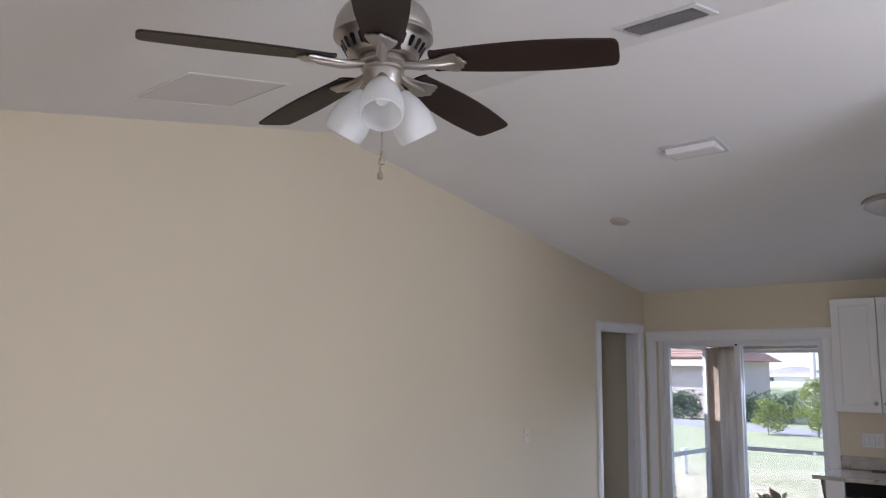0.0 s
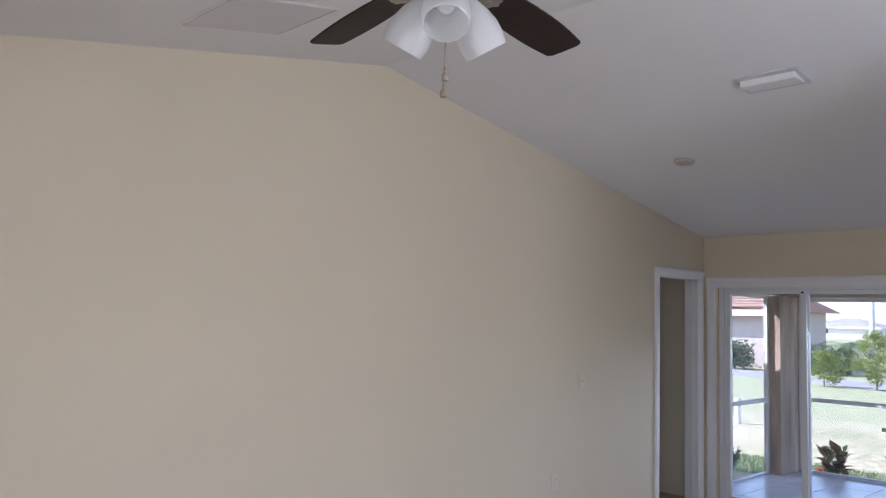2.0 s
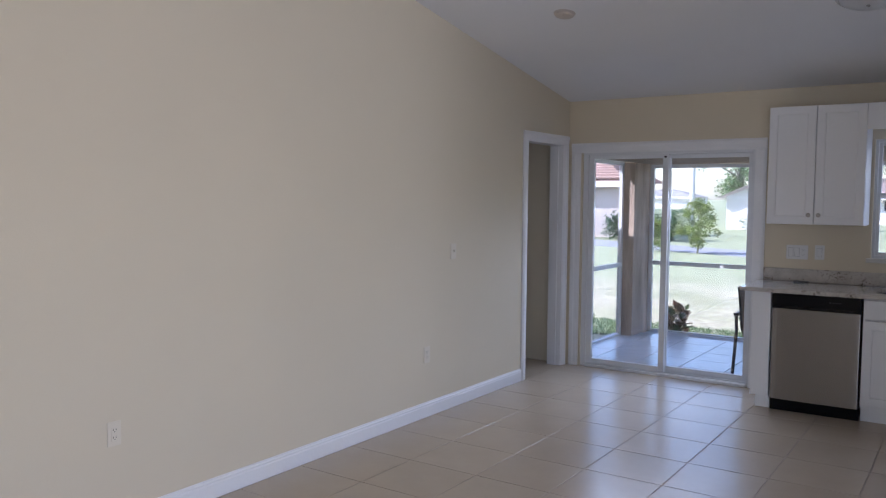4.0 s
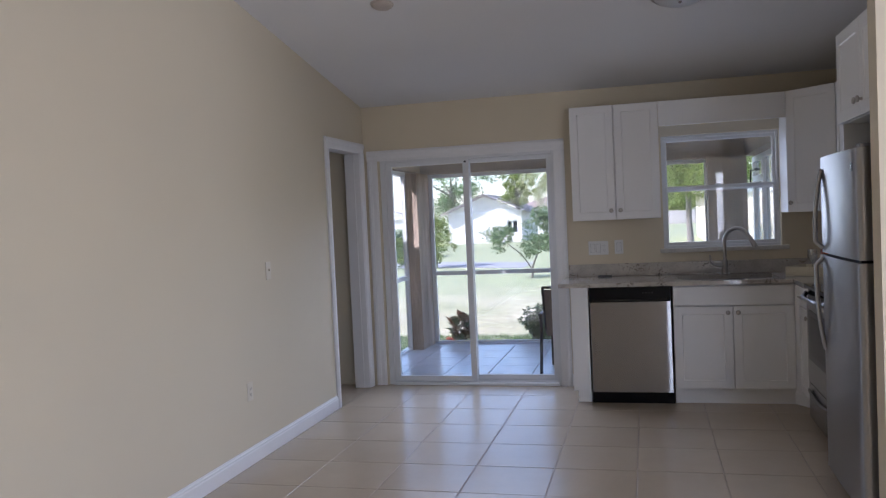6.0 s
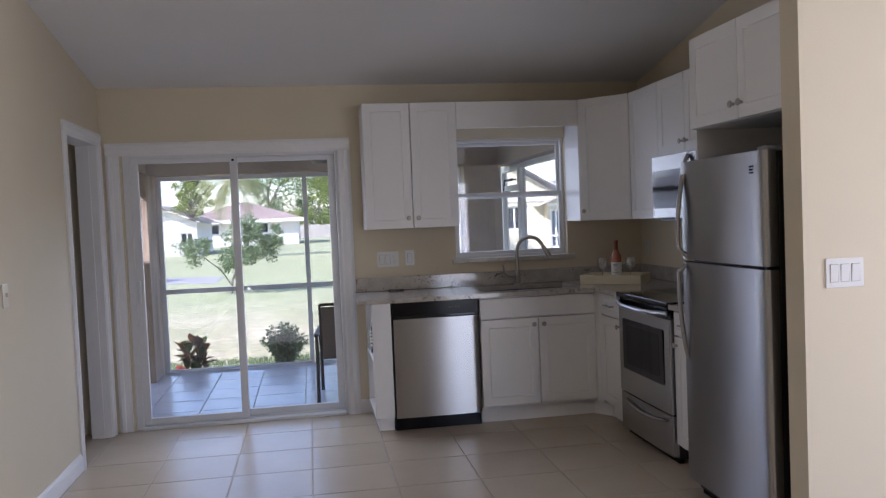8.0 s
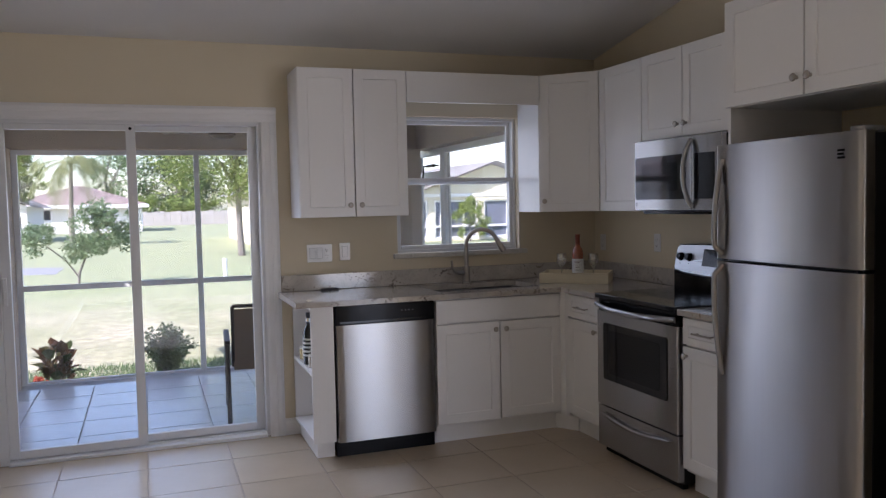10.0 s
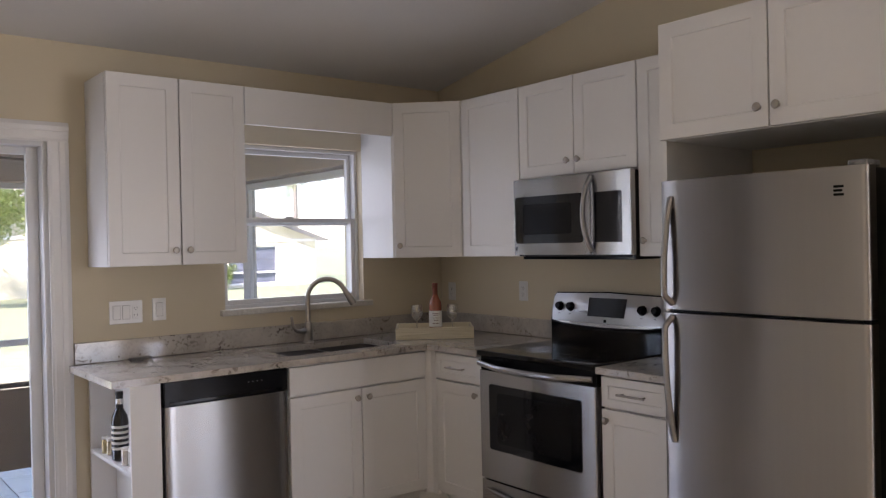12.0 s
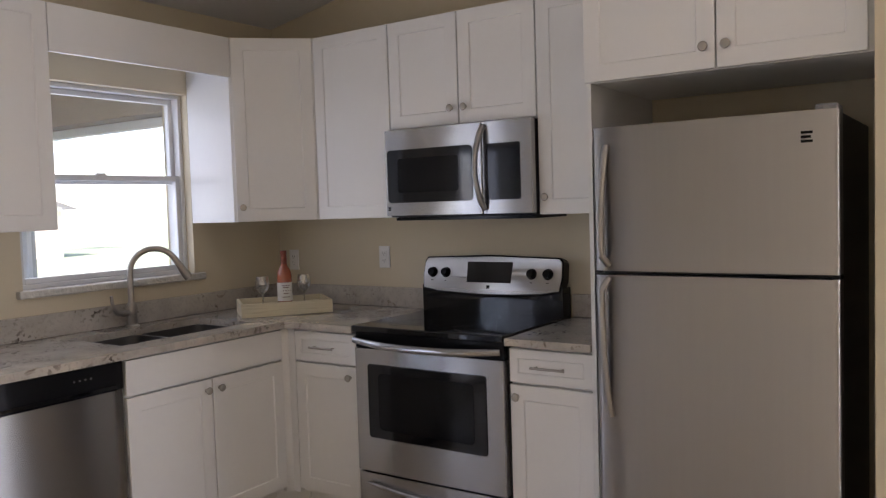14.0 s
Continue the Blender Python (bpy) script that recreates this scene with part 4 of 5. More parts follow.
def plate(name, label, m, gangs, kinds, PLASTIC=PLASTIC):
    """A wall plate facing local -y, with one of 'rocker', 'toggle', 'outlet', 'blank' for each gang."""
    ob = thing(name, 0, 0, 0, 0, label, "outlet" if kinds == ["outlet"] else "light switch")
    ob.matrix_basis = m
    w = 0.07 + 0.046 * (gangs - 1)
    part("plate", boxed(-w / 2, w / 2, -0.006, 0, -0.057, 0.057, 0.0025), PLASTIC, ob)
    for k, kind in enumerate(kinds):
        x = 0.046 * (k - (gangs - 1) / 2)
        if kind == "rocker":
            # grey sheet paints the shadow line in the seam round the rocker
            part("seam_shade", boxed(x - 0.0185, x + 0.0185, -0.0066, -0.006, -0.035, 0.035), SHADOWGAP, ob)
            part("rocker", prism(bmesh.new(), [(-0.033, -0.0067), (0.033, -0.0067), (0.033, -0.011), (0.0, -0.0085), (-0.033, -0.0072)], x - 0.0165, x + 0.0165, Matrix(((0, 0, 1, 0), (0, 1, 0, 0), (1, 0, 0, 0), (0, 0, 0, 1)))), PLASTIC, ob)
        elif kind == "toggle":
            part("toggle", boxed(x - 0.005, x + 0.005, -0.018, -0.006, -0.004, 0.014, 0.002), PLASTIC, ob)
        elif kind == "outlet":
            part("socket_face", boxed(x - 0.0165, x + 0.0165, -0.0085, -0.006, -0.033, 0.033, 0.001), PLASTIC, ob)
            bm = bmesh.new()
            for zc in (-0.018, 0.018):
                box(bm, x - 0.008, x - 0.006, -0.0092, -0.008, zc - 0.002, zc + 0.007)
                box(bm, x + 0.006, x + 0.008, -0.0092, -0.008, zc - 0.002, zc + 0.006)
                cyl(bm, (x, -0.0086, zc - 0.008), 0.0022, 0.0012, "y", 8)
            part("slots", bm, BLACK, ob)
    return ob


WEST, EASTW = 90, -90
plate("light_switch", "ivory single light switch on the cream wall", pose(0, -1.95, 1.165, 0, 0, WEST), 1, ["toggle"], IVORY)
plate("outlet", "ivory double outlet low on the cream wall", pose(0, -4.75, 0.475, 0, 0, WEST), 1, ["outlet"], IVORY)
plate("outlet", "ivory double outlet low on the cream wall", pose(0, -2.28, 0.445, 0, 0, WEST), 1, ["outlet"], IVORY)
plate("light_switch", "white three-gang plate with two switches and an outlet", pose(2.008, 0, 1.149, 0, 0, 0), 3, ["rocker", "rocker", "outlet"])
plate("light_switch", "white single rocker switch over the worktop", pose(2.173, 0, 1.153, 0, 0, 0), 1, ["rocker"])
plate("outlet", "white double outlet beside the range", pose(KX, -0.76, 1.172, 0, 0, EASTW), 1, ["outlet"])
plate("outlet", "white double outlet in the kitchen corner", pose(KX, -0.11, 1.15, 0, 0, EASTW), 1, ["outlet"])
plate("light_switch", "white three-gang rocker switch on the partition", pose(3.47, -3.22, 1.173, 0, 0, 0), 3, ["rocker", "rocker", "rocker"])

# ---- things on the worktop and shelf ----
CREAM = mat("cream_painted_wood", (0.72, 0.64, 0.46), 0.5, vary=0.08, fine=30, stretch=(0.2, 3, 3))
tr = thing("tray", 3.646, -0.397, 0.9145, -37.4, "cream painted wooden tray holding wine and glasses", "tray")
part("bottom", boxed(-0.215, 0.215, -0.135, 0.135, 0, 0.012), CREAM, tr)
for a in ((-0.223, 0.223, -0.148, -0.135), (-0.223, 0.223, 0.135, 0.148), (-0.223, -0.21, -0.135, 0.135), (0.21, 0.223, -0.135, 0.135)):
    part("side", boxed(a[0], a[1], a[2], a[3], 0, 0.066, 0.002), CREAM, tr)


def bottle(name, label, x, y, z, body, cap, paper, h=0.30, bands=False):
    ob = thing(name, x, y, z, -35, label, "bottle")
    k = h / 0.30
    part("glass", lathe(bmesh.new(), [(0, 0.004), (0.03, 0), (0.036, 0.006), (0.037, 0.02), (0.037, 0.17 * k), (0.033, 0.195 * k), (0.018, 0.222 * k), (0.014, 0.235 * k), (0.0135, 0.285 * k), (0.0155, 0.288 * k), (0.0155, 0.296 * k), (0, 0.297 * k)], 28), body, ob, "", True)
    part("capsule", lathe(bmesh.new(), [(0.0158, 0.232 * k), (0.0155, 0.28 * k), (0.0168, 0.284 * k), (0.0168, h), (0, h + 0.001)], 24), cap, ob, "", True)
    if bands:
        part("neck_band", lathe(bmesh.new(), [(0.0169, 0.246 * k), (0.0173, 0.248 * k), (0.0173, 0.268 * k), (0.0169, 0.27 * k)], 24), CHROME, ob, "silver neck band", True)
        for i in range(5):
            part("label_band", lathe(bmesh.new(), [(0.0374, 0.052 + 0.024 * i), (0.0377, 0.053 + 0.024 * i), (0.0377, 0.0625 + 0.024 * i), (0.0374, 0.0635 + 0.024 * i)], 28), paper, ob, "white label band", True)
    else:
        part("label", lathe(bmesh.new(), [(0.0374, 0.045), (0.0378, 0.046), (0.0378, 0.138), (0.0374, 0.139)], 28), paper, ob, "white paper label", True)
        bm = bmesh.new()
        for i, (w, zz) in enumerate(((0.3, 0.122), (0.22, 0.112), (0.36, 0.096), (0.18, 0.082), (0.28, 0.064))):
            b = bmesh.new()
            ring = [(0.0381 * math.cos(math.radians(-90) + t * w * 2), 0.0381 * math.sin(math.radians(-90) + t * w * 2)) for t in (-1, -0.5, 0, 0.5, 1)]
            vs = [[b.verts.new((px, py, zz + o)) for px, py in ring] for o in (0, 0.004)]
            for q in range(4):
                b.faces.new((vs[0][q], vs[0][q + 1], vs[1][q + 1], vs[1][q]))
            merge(bm, b)
        part("print", bm, mat("label_print", (0.25, 0.17, 0.15), 0.7, bump=0), ob, "lines of small print")
    return ob


PAPER = mat("white_paper", (0.78, 0.76, 0.72), 0.8, bump=0)
ROSE = mat("rose_wine", (0.36, 0.10, 0.05), 0.06, vary=0.08, bump=0, coat=0.6)
bottle("wine_bottle", "rose wine bottle with white label on the tray", 3.655, -0.40, 0.927, ROSE, mat("copper_foil", (0.20, 0.05, 0.03), 0.35, 0.3, bump=0), PAPER)
DARKGLASS = mat("dark_bottle_glass", (0.006, 0.007, 0.006), 0.05, vary=0.2, bump=0, coat=0.5)


def wine_glass(x, y, z):
    ob = thing("wine_glass", x, y, z, 0, "clear stemmed wine glass on the tray", "wine glass", "wine glasses on the tray")
    part("bowl", lathe(bmesh.new(), [(0.004, 0.082), (0.02, 0.092), (0.033, 0.112), (0.036, 0.135), (0.031, 0.172)], 28), WINE_GLASS, ob, "", True)
    part("stem", lathe(bmesh.new(), [(0, 0.002), (0.034, 0.0), (0.034, 0.003), (0.008, 0.008), (0.0042, 0.02), (0.0038, 0.07), (0.006, 0.084), (0, 0.088)], 20), WINE_GLASS, ob, "", True)
    return ob


ca, sa = math.cos(radians(-37.4)), math.sin(radians(-37.4))
for u in (-0.105, 0.105):
    wine_glass(3.66 + u * ca, -0.385 + u * sa, 0.927)
bottle("wine_bottle", "dark wine bottle with white label bands on the shelf", 1.862, -0.345, 0.509, DARKGLASS, mat("black_foil", (0.01, 0.01, 0.01), 0.4), PAPER, 0.31, True)
for x, y, c in ((1.849, -0.165, (0.55, 0.45, 0.25)), (1.856, -0.215, (0.6, 0.52, 0.36)), (1.850, -0.45, (0.68, 0.62, 0.54)), (1.868, -0.485, (0.7, 0.66, 0.6))):
    j = thing("jar", x, y, 0.509, 0, "small gilt jar with a pale lid on the shelf", "jar", "jars on the shelf")
    jm = mat("gilt_jar", c, 0.25, 0.5, bump=0)
    part("body", lathe(bmesh.new(), [(0, 0), (0.015, 0), (0.0165, 0.004), (0.0165, 0.062), (0.014, 0.068)], 20), jm, j, "", True)
    part("lid", lathe(bmesh.new(), [(0.0155, 0.064), (0.0155, 0.076), (0.013, 0.079), (0, 0.079)], 20), PAPER, j, "", True)
ob = thing("dish_tray", 2.055, -0.06, 0.9145, 8, "small flat grey soap dish on the worktop", "dish")
part("body", boxed(-0.055, 0.055, -0.02, 0.02, 0, 0.012, 0.004), mat("grey_rubber", (0.12, 0.12, 0.12), 0.5), ob)
# ---- the porch ----
def setting_box(name, dims, material, label, category):
    bm = bmesh.new()
    for d in dims:
        box(bm, *d)
    return setting(name, bm, material, label, category)


porch = setting("porch_floor", boxed(-0.3, 3.75, 0.2, 2.45, -0.15, -0.012), mat("pale_grout", (0.5, 0.48, 0.46), 0.9, vary=0.12, bump=0.006), "pale tiled porch floor", "floor")
setting("porch_ceiling", boxed(-0.45, 3.75, 0.2, 2.5, 2.36, 2.42), mat("tan_porch_ceiling", (0.54, 0.47, 0.38), 0.9, vary=0.08, bump=0.008), "tan painted porch ceiling", "ceiling")
setting_box("porch_beam", [(-0.45, 3.75, 2.26, 2.46, 1.965, 2.36), (-0.32, -0.12, 0.2, 2.26, 1.985, 2.36), (3.42, 3.66, 0.2, 2.26, 1.965, 2.36)], STUCCO, "beige stucco porch beam", "beam")
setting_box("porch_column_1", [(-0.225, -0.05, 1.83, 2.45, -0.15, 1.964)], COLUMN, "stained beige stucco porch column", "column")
setting_box("porch_column_2", [(3.03, 3.42, 2.12, 2.45, -0.15, 1.964)], STUCCO, "beige stucco porch column", "column")
setting_box("porch_wall", [(-0.32, -0.12, 0.2, 0.62, -0.15, 1.984)], STUCCO, "beige stucco porch wall", "wall")
# unseen roof west of the porch; eave placed to shade the column's lower front
west = [(1.0, 2.47), (0.2, 2.62), (RIDGE_Y, RIDGE_Z + 0.25), (FRONT - 0.9, 2.5), (FRONT - 0.9, 2.62), (RIDGE_Y, RIDGE_Z + 0.37), (0.2, 2.74), (1.0, 2.59)]
setting("unseen_roof_west", prism(bmesh.new(), west, -9.0, -0.751, Matrix(((0, 0, 1, 0), (1, 0, 0, 0), (0, 1, 0, 0), (0, 0, 0, 1)))), STUCCO, "unseen low gabled roof placed to shade the porch column", "roof")
# unseen roof over house and porch, built for the shade it casts
prof = [(2.95, 2.36), (0.2, 2.62), (RIDGE_Y, RIDGE_Z + 0.25), (FRONT - 0.9, 2.5), (FRONT - 0.9, 2.62), (RIDGE_Y, RIDGE_Z + 0.37), (0.2, 2.74), (2.95, 2.48)]
setting("roof", prism(bmesh.new(), prof, -0.75, EAST + 0.8, Matrix(((0, 0, 1, 0), (1, 0, 0, 0), (0, 1, 0, 0), (0, 0, 0, 1)))), STUCCO, "unseen low gabled house roof with eaves, built for its shade", "roof")
setting_box("wall_outer", [(-9.0, -1.6, 0.0, 0.2, -0.15, 2.6)], STUCCO, "beige stucco house wall", "wall")
SCREEN = bpy.data.materials.new("insect_screen")
SCREEN.use_nodes = True
n, l = SCREEN.node_tree.nodes, SCREEN.node_tree.links
tr, mx = n.new("ShaderNodeBsdfTransparent"), n.new("ShaderNodeMixShader")
n["Principled BSDF"].inputs["Base Color"].default_value = (0.16, 0.16, 0.17, 1)
mx.inputs[0].default_value = 0.16
l.new(tr.outputs[0], mx.inputs[1]), l.new(n["Principled BSDF"].outputs[0], mx.inputs[2]), l.new(mx.outputs[0], n["Material Output"].inputs[0])


def screen(name, label, m, w, h, uprights, rails, t=0.045):
    """A framed insect screen, w by h, in the local xz plane."""
    ob = thing(name, 0, 0, 0, 0, label, "insect screen")
    ob.matrix_basis = m
    for x in uprights:
        part("upright", boxed(x - t / 2, x + t / 2, -t / 2, t / 2, 0, h, 0.003), ALU, ob)
    us = sorted(uprights)
    for z in rails:
        for a, b in zip(us, us[1:]):
            part("rail", boxed(a + t / 2, b - t / 2, -t / 2 + 0.002, t / 2 - 0.002, max(z - t / 2, 0.0), min(z + t / 2, h), 0.002), ALU, ob)
    pn = part("mesh", boxed(us[0], us[-1], -0.001, 0.001, 0.01, h - 0.005), SCREEN, ob, "fine grey insect mesh")
    pn.visible_shadow = False
    return ob


screen("porch_screen", "white framed porch insect screen facing the lawn", pose(-0.05, 2.35, 0, 0, 0, 0), 3.11, 1.96, [0.022, 1.455, 3.085], [0.0, 0.81, 1.94])
screen("porch_screen", "white framed porch insect screen facing the side", pose(-0.2, 0.62, 0, 0, 0, 90), 1.21, 1.98, [0.022, 1.19], [0.0, 0.81, 1.96])
screen("porch_screen", "white framed porch insect screen beside the screen door", pose(3.56, 0.2, 0, 0, 0, 90), 1.64, 1.96, [0.022, 1.61], [0.02, 0.81, 1.94], 0.06)
sd = screen("screen_door", "white aluminium porch screen door with a black closer", pose(3.56, 1.84, 0, 0, 0, 90), 0.76, 1.96, [0.03, 0.73], [0.03, 0.95, 1.72, 1.93], 0.06)
part("kick_panel", boxed(0.06, 0.70, -0.004, 0.004, 0.06, 0.92), ALU, sd)
bm = bmesh.new()
tube(bm, [(0.08, 0.04, 1.80), (0.30, 0.10, 1.80), (0.36, 0.10, 1.66)], 0.008, 8)
cyl(bm, (0.2, 0.07, 1.80), 0.016, 0.2, "x", 12)
part("closer", bm, BLACK, sd, "black door closer")

pc = thing("patio_chair", 1.74, 0.66, 0, -4, "black metal patio chair with a taupe sling", "chair")
SLING = mat("taupe_sling", (0.16, 0.13, 0.105), 0.85, vary=0.12, fine=300, bump=0.004)
CH = mat("black_powder_coat", (0.015, 0.016, 0.018), 0.45, vary=0.15)
for s in (-0.27, 0.27):
    part("side_frame", tube(bmesh.new(), [(s * 0.86, 0.22, 0.40), (s * 0.86, -0.18, 0.38), (s * 0.86, -0.22, 0.42), (s * 0.86, -0.33, 0.80)], 0.013, 8), CH, pc, "", True)
    part("leg", tube(bmesh.new(), [(s, 0.27, 0.0), (s, 0.25, 0.40), (s, 0.24, 0.54)], 0.015, 8), CH, pc, "", True)
    part("leg", tube(bmesh.new(), [(s, -0.33, 0.0), (s, -0.25, 0.40), (s, -0.27, 0.54)], 0.015, 8), CH, pc, "", True)
    part("armrest", boxed(s - 0.02, s + 0.02, -0.29, 0.26, 0.54, 0.565, 0.006), CH, pc)
    part("bracket", tube(bmesh.new(), [(s, 0.1, 0.40), (s * 0.86, 0.1, 0.393)], 0.008, 6), CH, pc)
part("cross_bar", tube(bmesh.new(), [(-0.232, -0.33, 0.80), (0.232, -0.33, 0.80)], 0.013, 8), CH, pc)
part("cross_bar", tube(bmesh.new(), [(-0.27, 0.255, 0.37), (0.27, 0.255, 0.37)], 0.012, 8), CH, pc)
part("seat", boxed(-0.23, 0.23, -0.2, 0.21, 0.387, 0.395, 0.002), SLING, pc, "taupe woven seat sling")
part("backrest", boxed(-0.23, 0.23, -0.004, 0.004, -0.06, 0.385, 0.002, Matrix.Translation((0, -0.222, 0.41)) @ pose(0, 0, 0, 15.6, 0, 0)), SLING, pc, "taupe woven back sling")

pf = thing("ceiling_fan", 1.56, 1.45, 2.05, 20, "brown porch ceiling fan with five blades", "ceiling fan")
BROWN = mat("brown_fan_finish", (0.16, 0.12, 0.09), 0.5, vary=0.15)
part("motor_housing", lathe(bmesh.new(), [(0, -0.06), (0.06, -0.06), (0.1, -0.03), (0.1, 0.04), (0.04, 0.07), (0.018, 0.09), (0.018, 0.311)], 28), BROWN, pf, "", True)
for k in range(5):
    b = bmesh.new()
    prism(b, [(0.11, -0.04), (0.2, -0.055), (0.46, -0.06), (0.48, 0), (0.46, 0.06), (0.2, 0.055), (0.11, 0.04)], -0.004, 0.004, pose(0, 0, 0, 0, 0, 72 * k) @ pose(0, 0, 0, 10, 0, 0))
    part("blade", b, BROWN, pf)

# ---- garden ----
def ground_mat():
    m = mat("dry_lawn", (0.21, 0.225, 0.10), 0.95, vary=0.25, scale=0.5, fine=25, bump=0.02)
    nn, ll = m.node_tree.nodes, m.node_tree.links
    co = nn["Texture Coordinate"]
    a, r = nn.new("ShaderNodeTexNoise"), nn.new("ShaderNodeValToRGB")
    a.inputs["Scale"].default_value, a.inputs["Detail"].default_value = 0.45, 12
    ll.new(co.outputs["Object"], a.inputs["Vector"])
    ll.new(a.outputs["Fac"], r.inputs[0])
    e = r.color_ramp.elements
    e[0].position, e[0].color = 0.34, (0.27, 0.275, 0.14, 1)
    e[1].position, e[1].color = 0.56, (0.40, 0.365, 0.24, 1)
    b2 = nn.new("ShaderNodeTexNoise")
    b2.inputs["Scale"].default_value, b2.inputs["Detail"].default_value, b2.inputs["Roughness"].default_value = 9, 8, 0.75
    ll.new(co.outputs["Object"], b2.inputs["Vector"])
    sep, far, green = nn.new("ShaderNodeSeparateXYZ"), nn.new("ShaderNodeMapRange"), nn.new("ShaderNodeMix")
    ll.new(co.outputs["Object"], sep.inputs[0])
    far.inputs["From Min"].default_value, far.inputs["From Max"].default_value = 6.5, 12.0
    far.inputs["To Max"].default_value = 0.8
    ll.new(sep.outputs["Y"], far.inputs[0])
    green.data_type = "RGBA"
    green.inputs[7].default_value = (0.27, 0.305, 0.16, 1)
    ll.new(far.outputs[0], green.inputs[0])
    ll.new(r.outputs[0], green.inputs[6])
    mottle = nn.new("ShaderNodeMapRange")
    mottle.inputs["From Min"].default_value, mottle.inputs["From Max"].default_value = 0.36, 0.64
    mottle.inputs["To Min"].default_value, mottle.inputs["To Max"].default_value = 0.22, 0.72
    ll.new(b2.outputs["Fac"], mottle.inputs[0])
    mx2 = nn.new("ShaderNodeMix")
    mx2.data_type, mx2.blend_type = "RGBA", "OVERLAY"
    mx2.inputs[0].default_value = 0.9
    ll.new(green.outputs[2], mx2.inputs[6]), ll.new(mottle.outputs[0], mx2.inputs[7])
    ll.new(mx2.outputs[2], nn["Principled BSDF"].inputs["Base Color"])
    return m


setting("ground", boxed(-900, 900, -900, 900, -0.6, -0.15), ground_mat(), "patchy dry green lawn", "lawn")
setting("driveway", prism(bmesh.new(), [(-1.25, 17.2), (-1.25, 19.7), (-14, 25.4), (-14, 22.4)], -0.16, -0.14), mat("grey_concrete", (0.26, 0.26, 0.28), 0.9, vary=0.1), "pale grey concrete driveway", "driveway")


def leaf_mat(name, a, b):
    m = bpy.data.materials.new(name)
    m.use_nodes = True
    nn, ll = m.node_tree.nodes, m.node_tree.links
    g, r = nn.new("ShaderNodeNewGeometry"), nn.new("ShaderNodeValToRGB")
    ll.new(g.outputs["Random Per Island"], r.inputs[0])
    e = r.color_ramp.elements
    e[0].color, e[1].color = (*a, 1), (*b, 1)
    p = nn["Principled BSDF"]
    ll.new(r.outputs[0], p.inputs["Base Color"])
    p.inputs["Roughness"].default_value, p.inputs["Specular IOR Level"].default_value = 0.7, 0.15
    t = nn.new("ShaderNodeBsdfTranslucent")
    ll.new(r.outputs[0], t.inputs[0])
    mxs = nn.new("ShaderNodeMixShader")
    mxs.inputs[0].default_value = 0.52
    ll.new(p.outputs[0], mxs.inputs[1]), ll.new(t.outputs[0], mxs.inputs[2]), ll.new(mxs.outputs[0], nn["Material Output"].inputs[0])
    return m


LEAF = leaf_mat("green_leaves", (0.09, 0.155, 0.065), (0.24, 0.33, 0.15))
LEAF_Y = leaf_mat("yellow_green_leaves", (0.14, 0.2, 0.055), (0.33, 0.39, 0.12))
LEAF_P = leaf_mat("pale_green_leaves", (0.11, 0.17, 0.085), (0.28, 0.36, 0.2))
LEAF_D = leaf_mat("dark_leaves", (0.04, 0.075, 0.035), (0.1, 0.16, 0.07))
FROND = leaf_mat("palm_fronds", (0.17, 0.2, 0.09), (0.34, 0.35, 0.18))
CROTON = leaf_mat("croton_leaves", (0.03, 0.07, 0.02), (0.20, 0.085, 0.045))
PALMBARK = mat("pale_palm_bark", (0.22, 0.2, 0.17), 0.9, vary=0.2, scale=6, fine=40, bump=0.02, stretch=(1, 1, 4))
BARK = mat("grey_bark", (0.19, 0.17, 0.15), 0.9, vary=0.25, scale=8, fine=40, bump=0.03)


def leaves(clusters, per, size, rnd):
    """Pointed, folded leaves scattered in loose clumps."""
    vs, fs = [], []
    for c, r in clusters:
        for _ in range(per):
            d = Vector((rnd.gauss(0, 1), rnd.gauss(0, 1), rnd.gauss(0, 1)))
            p = c + d.normalized() * r * rnd.random() ** 0.5
            q = Euler((rnd.uniform(0, 6.3), rnd.uniform(-0.9, 0.9), rnd.uniform(0, 6.3))).to_matrix()
            s = size * rnd.uniform(0.6, 1.3)
            i = len(vs)
            vs += [p + q @ Vector(v) * s for v in ((0, 0, 0), (0.5, -0.28, 0.08), (1.0, 0, 0), (0.5, 0.28, 0.08))]
            fs += [(i, i + 1, i + 2), (i, i + 2, i + 3)]
    return vs, fs


def mesh_part(name, vs, fs, material, parent, label=""):
    me = bpy.data.meshes.new(name)
    me.from_pydata([tuple(v) for v in vs], [], fs)
    me.materials.append(material)
    ob = new(name, me)
    ob.parent = parent
    return tagged(ob, label)


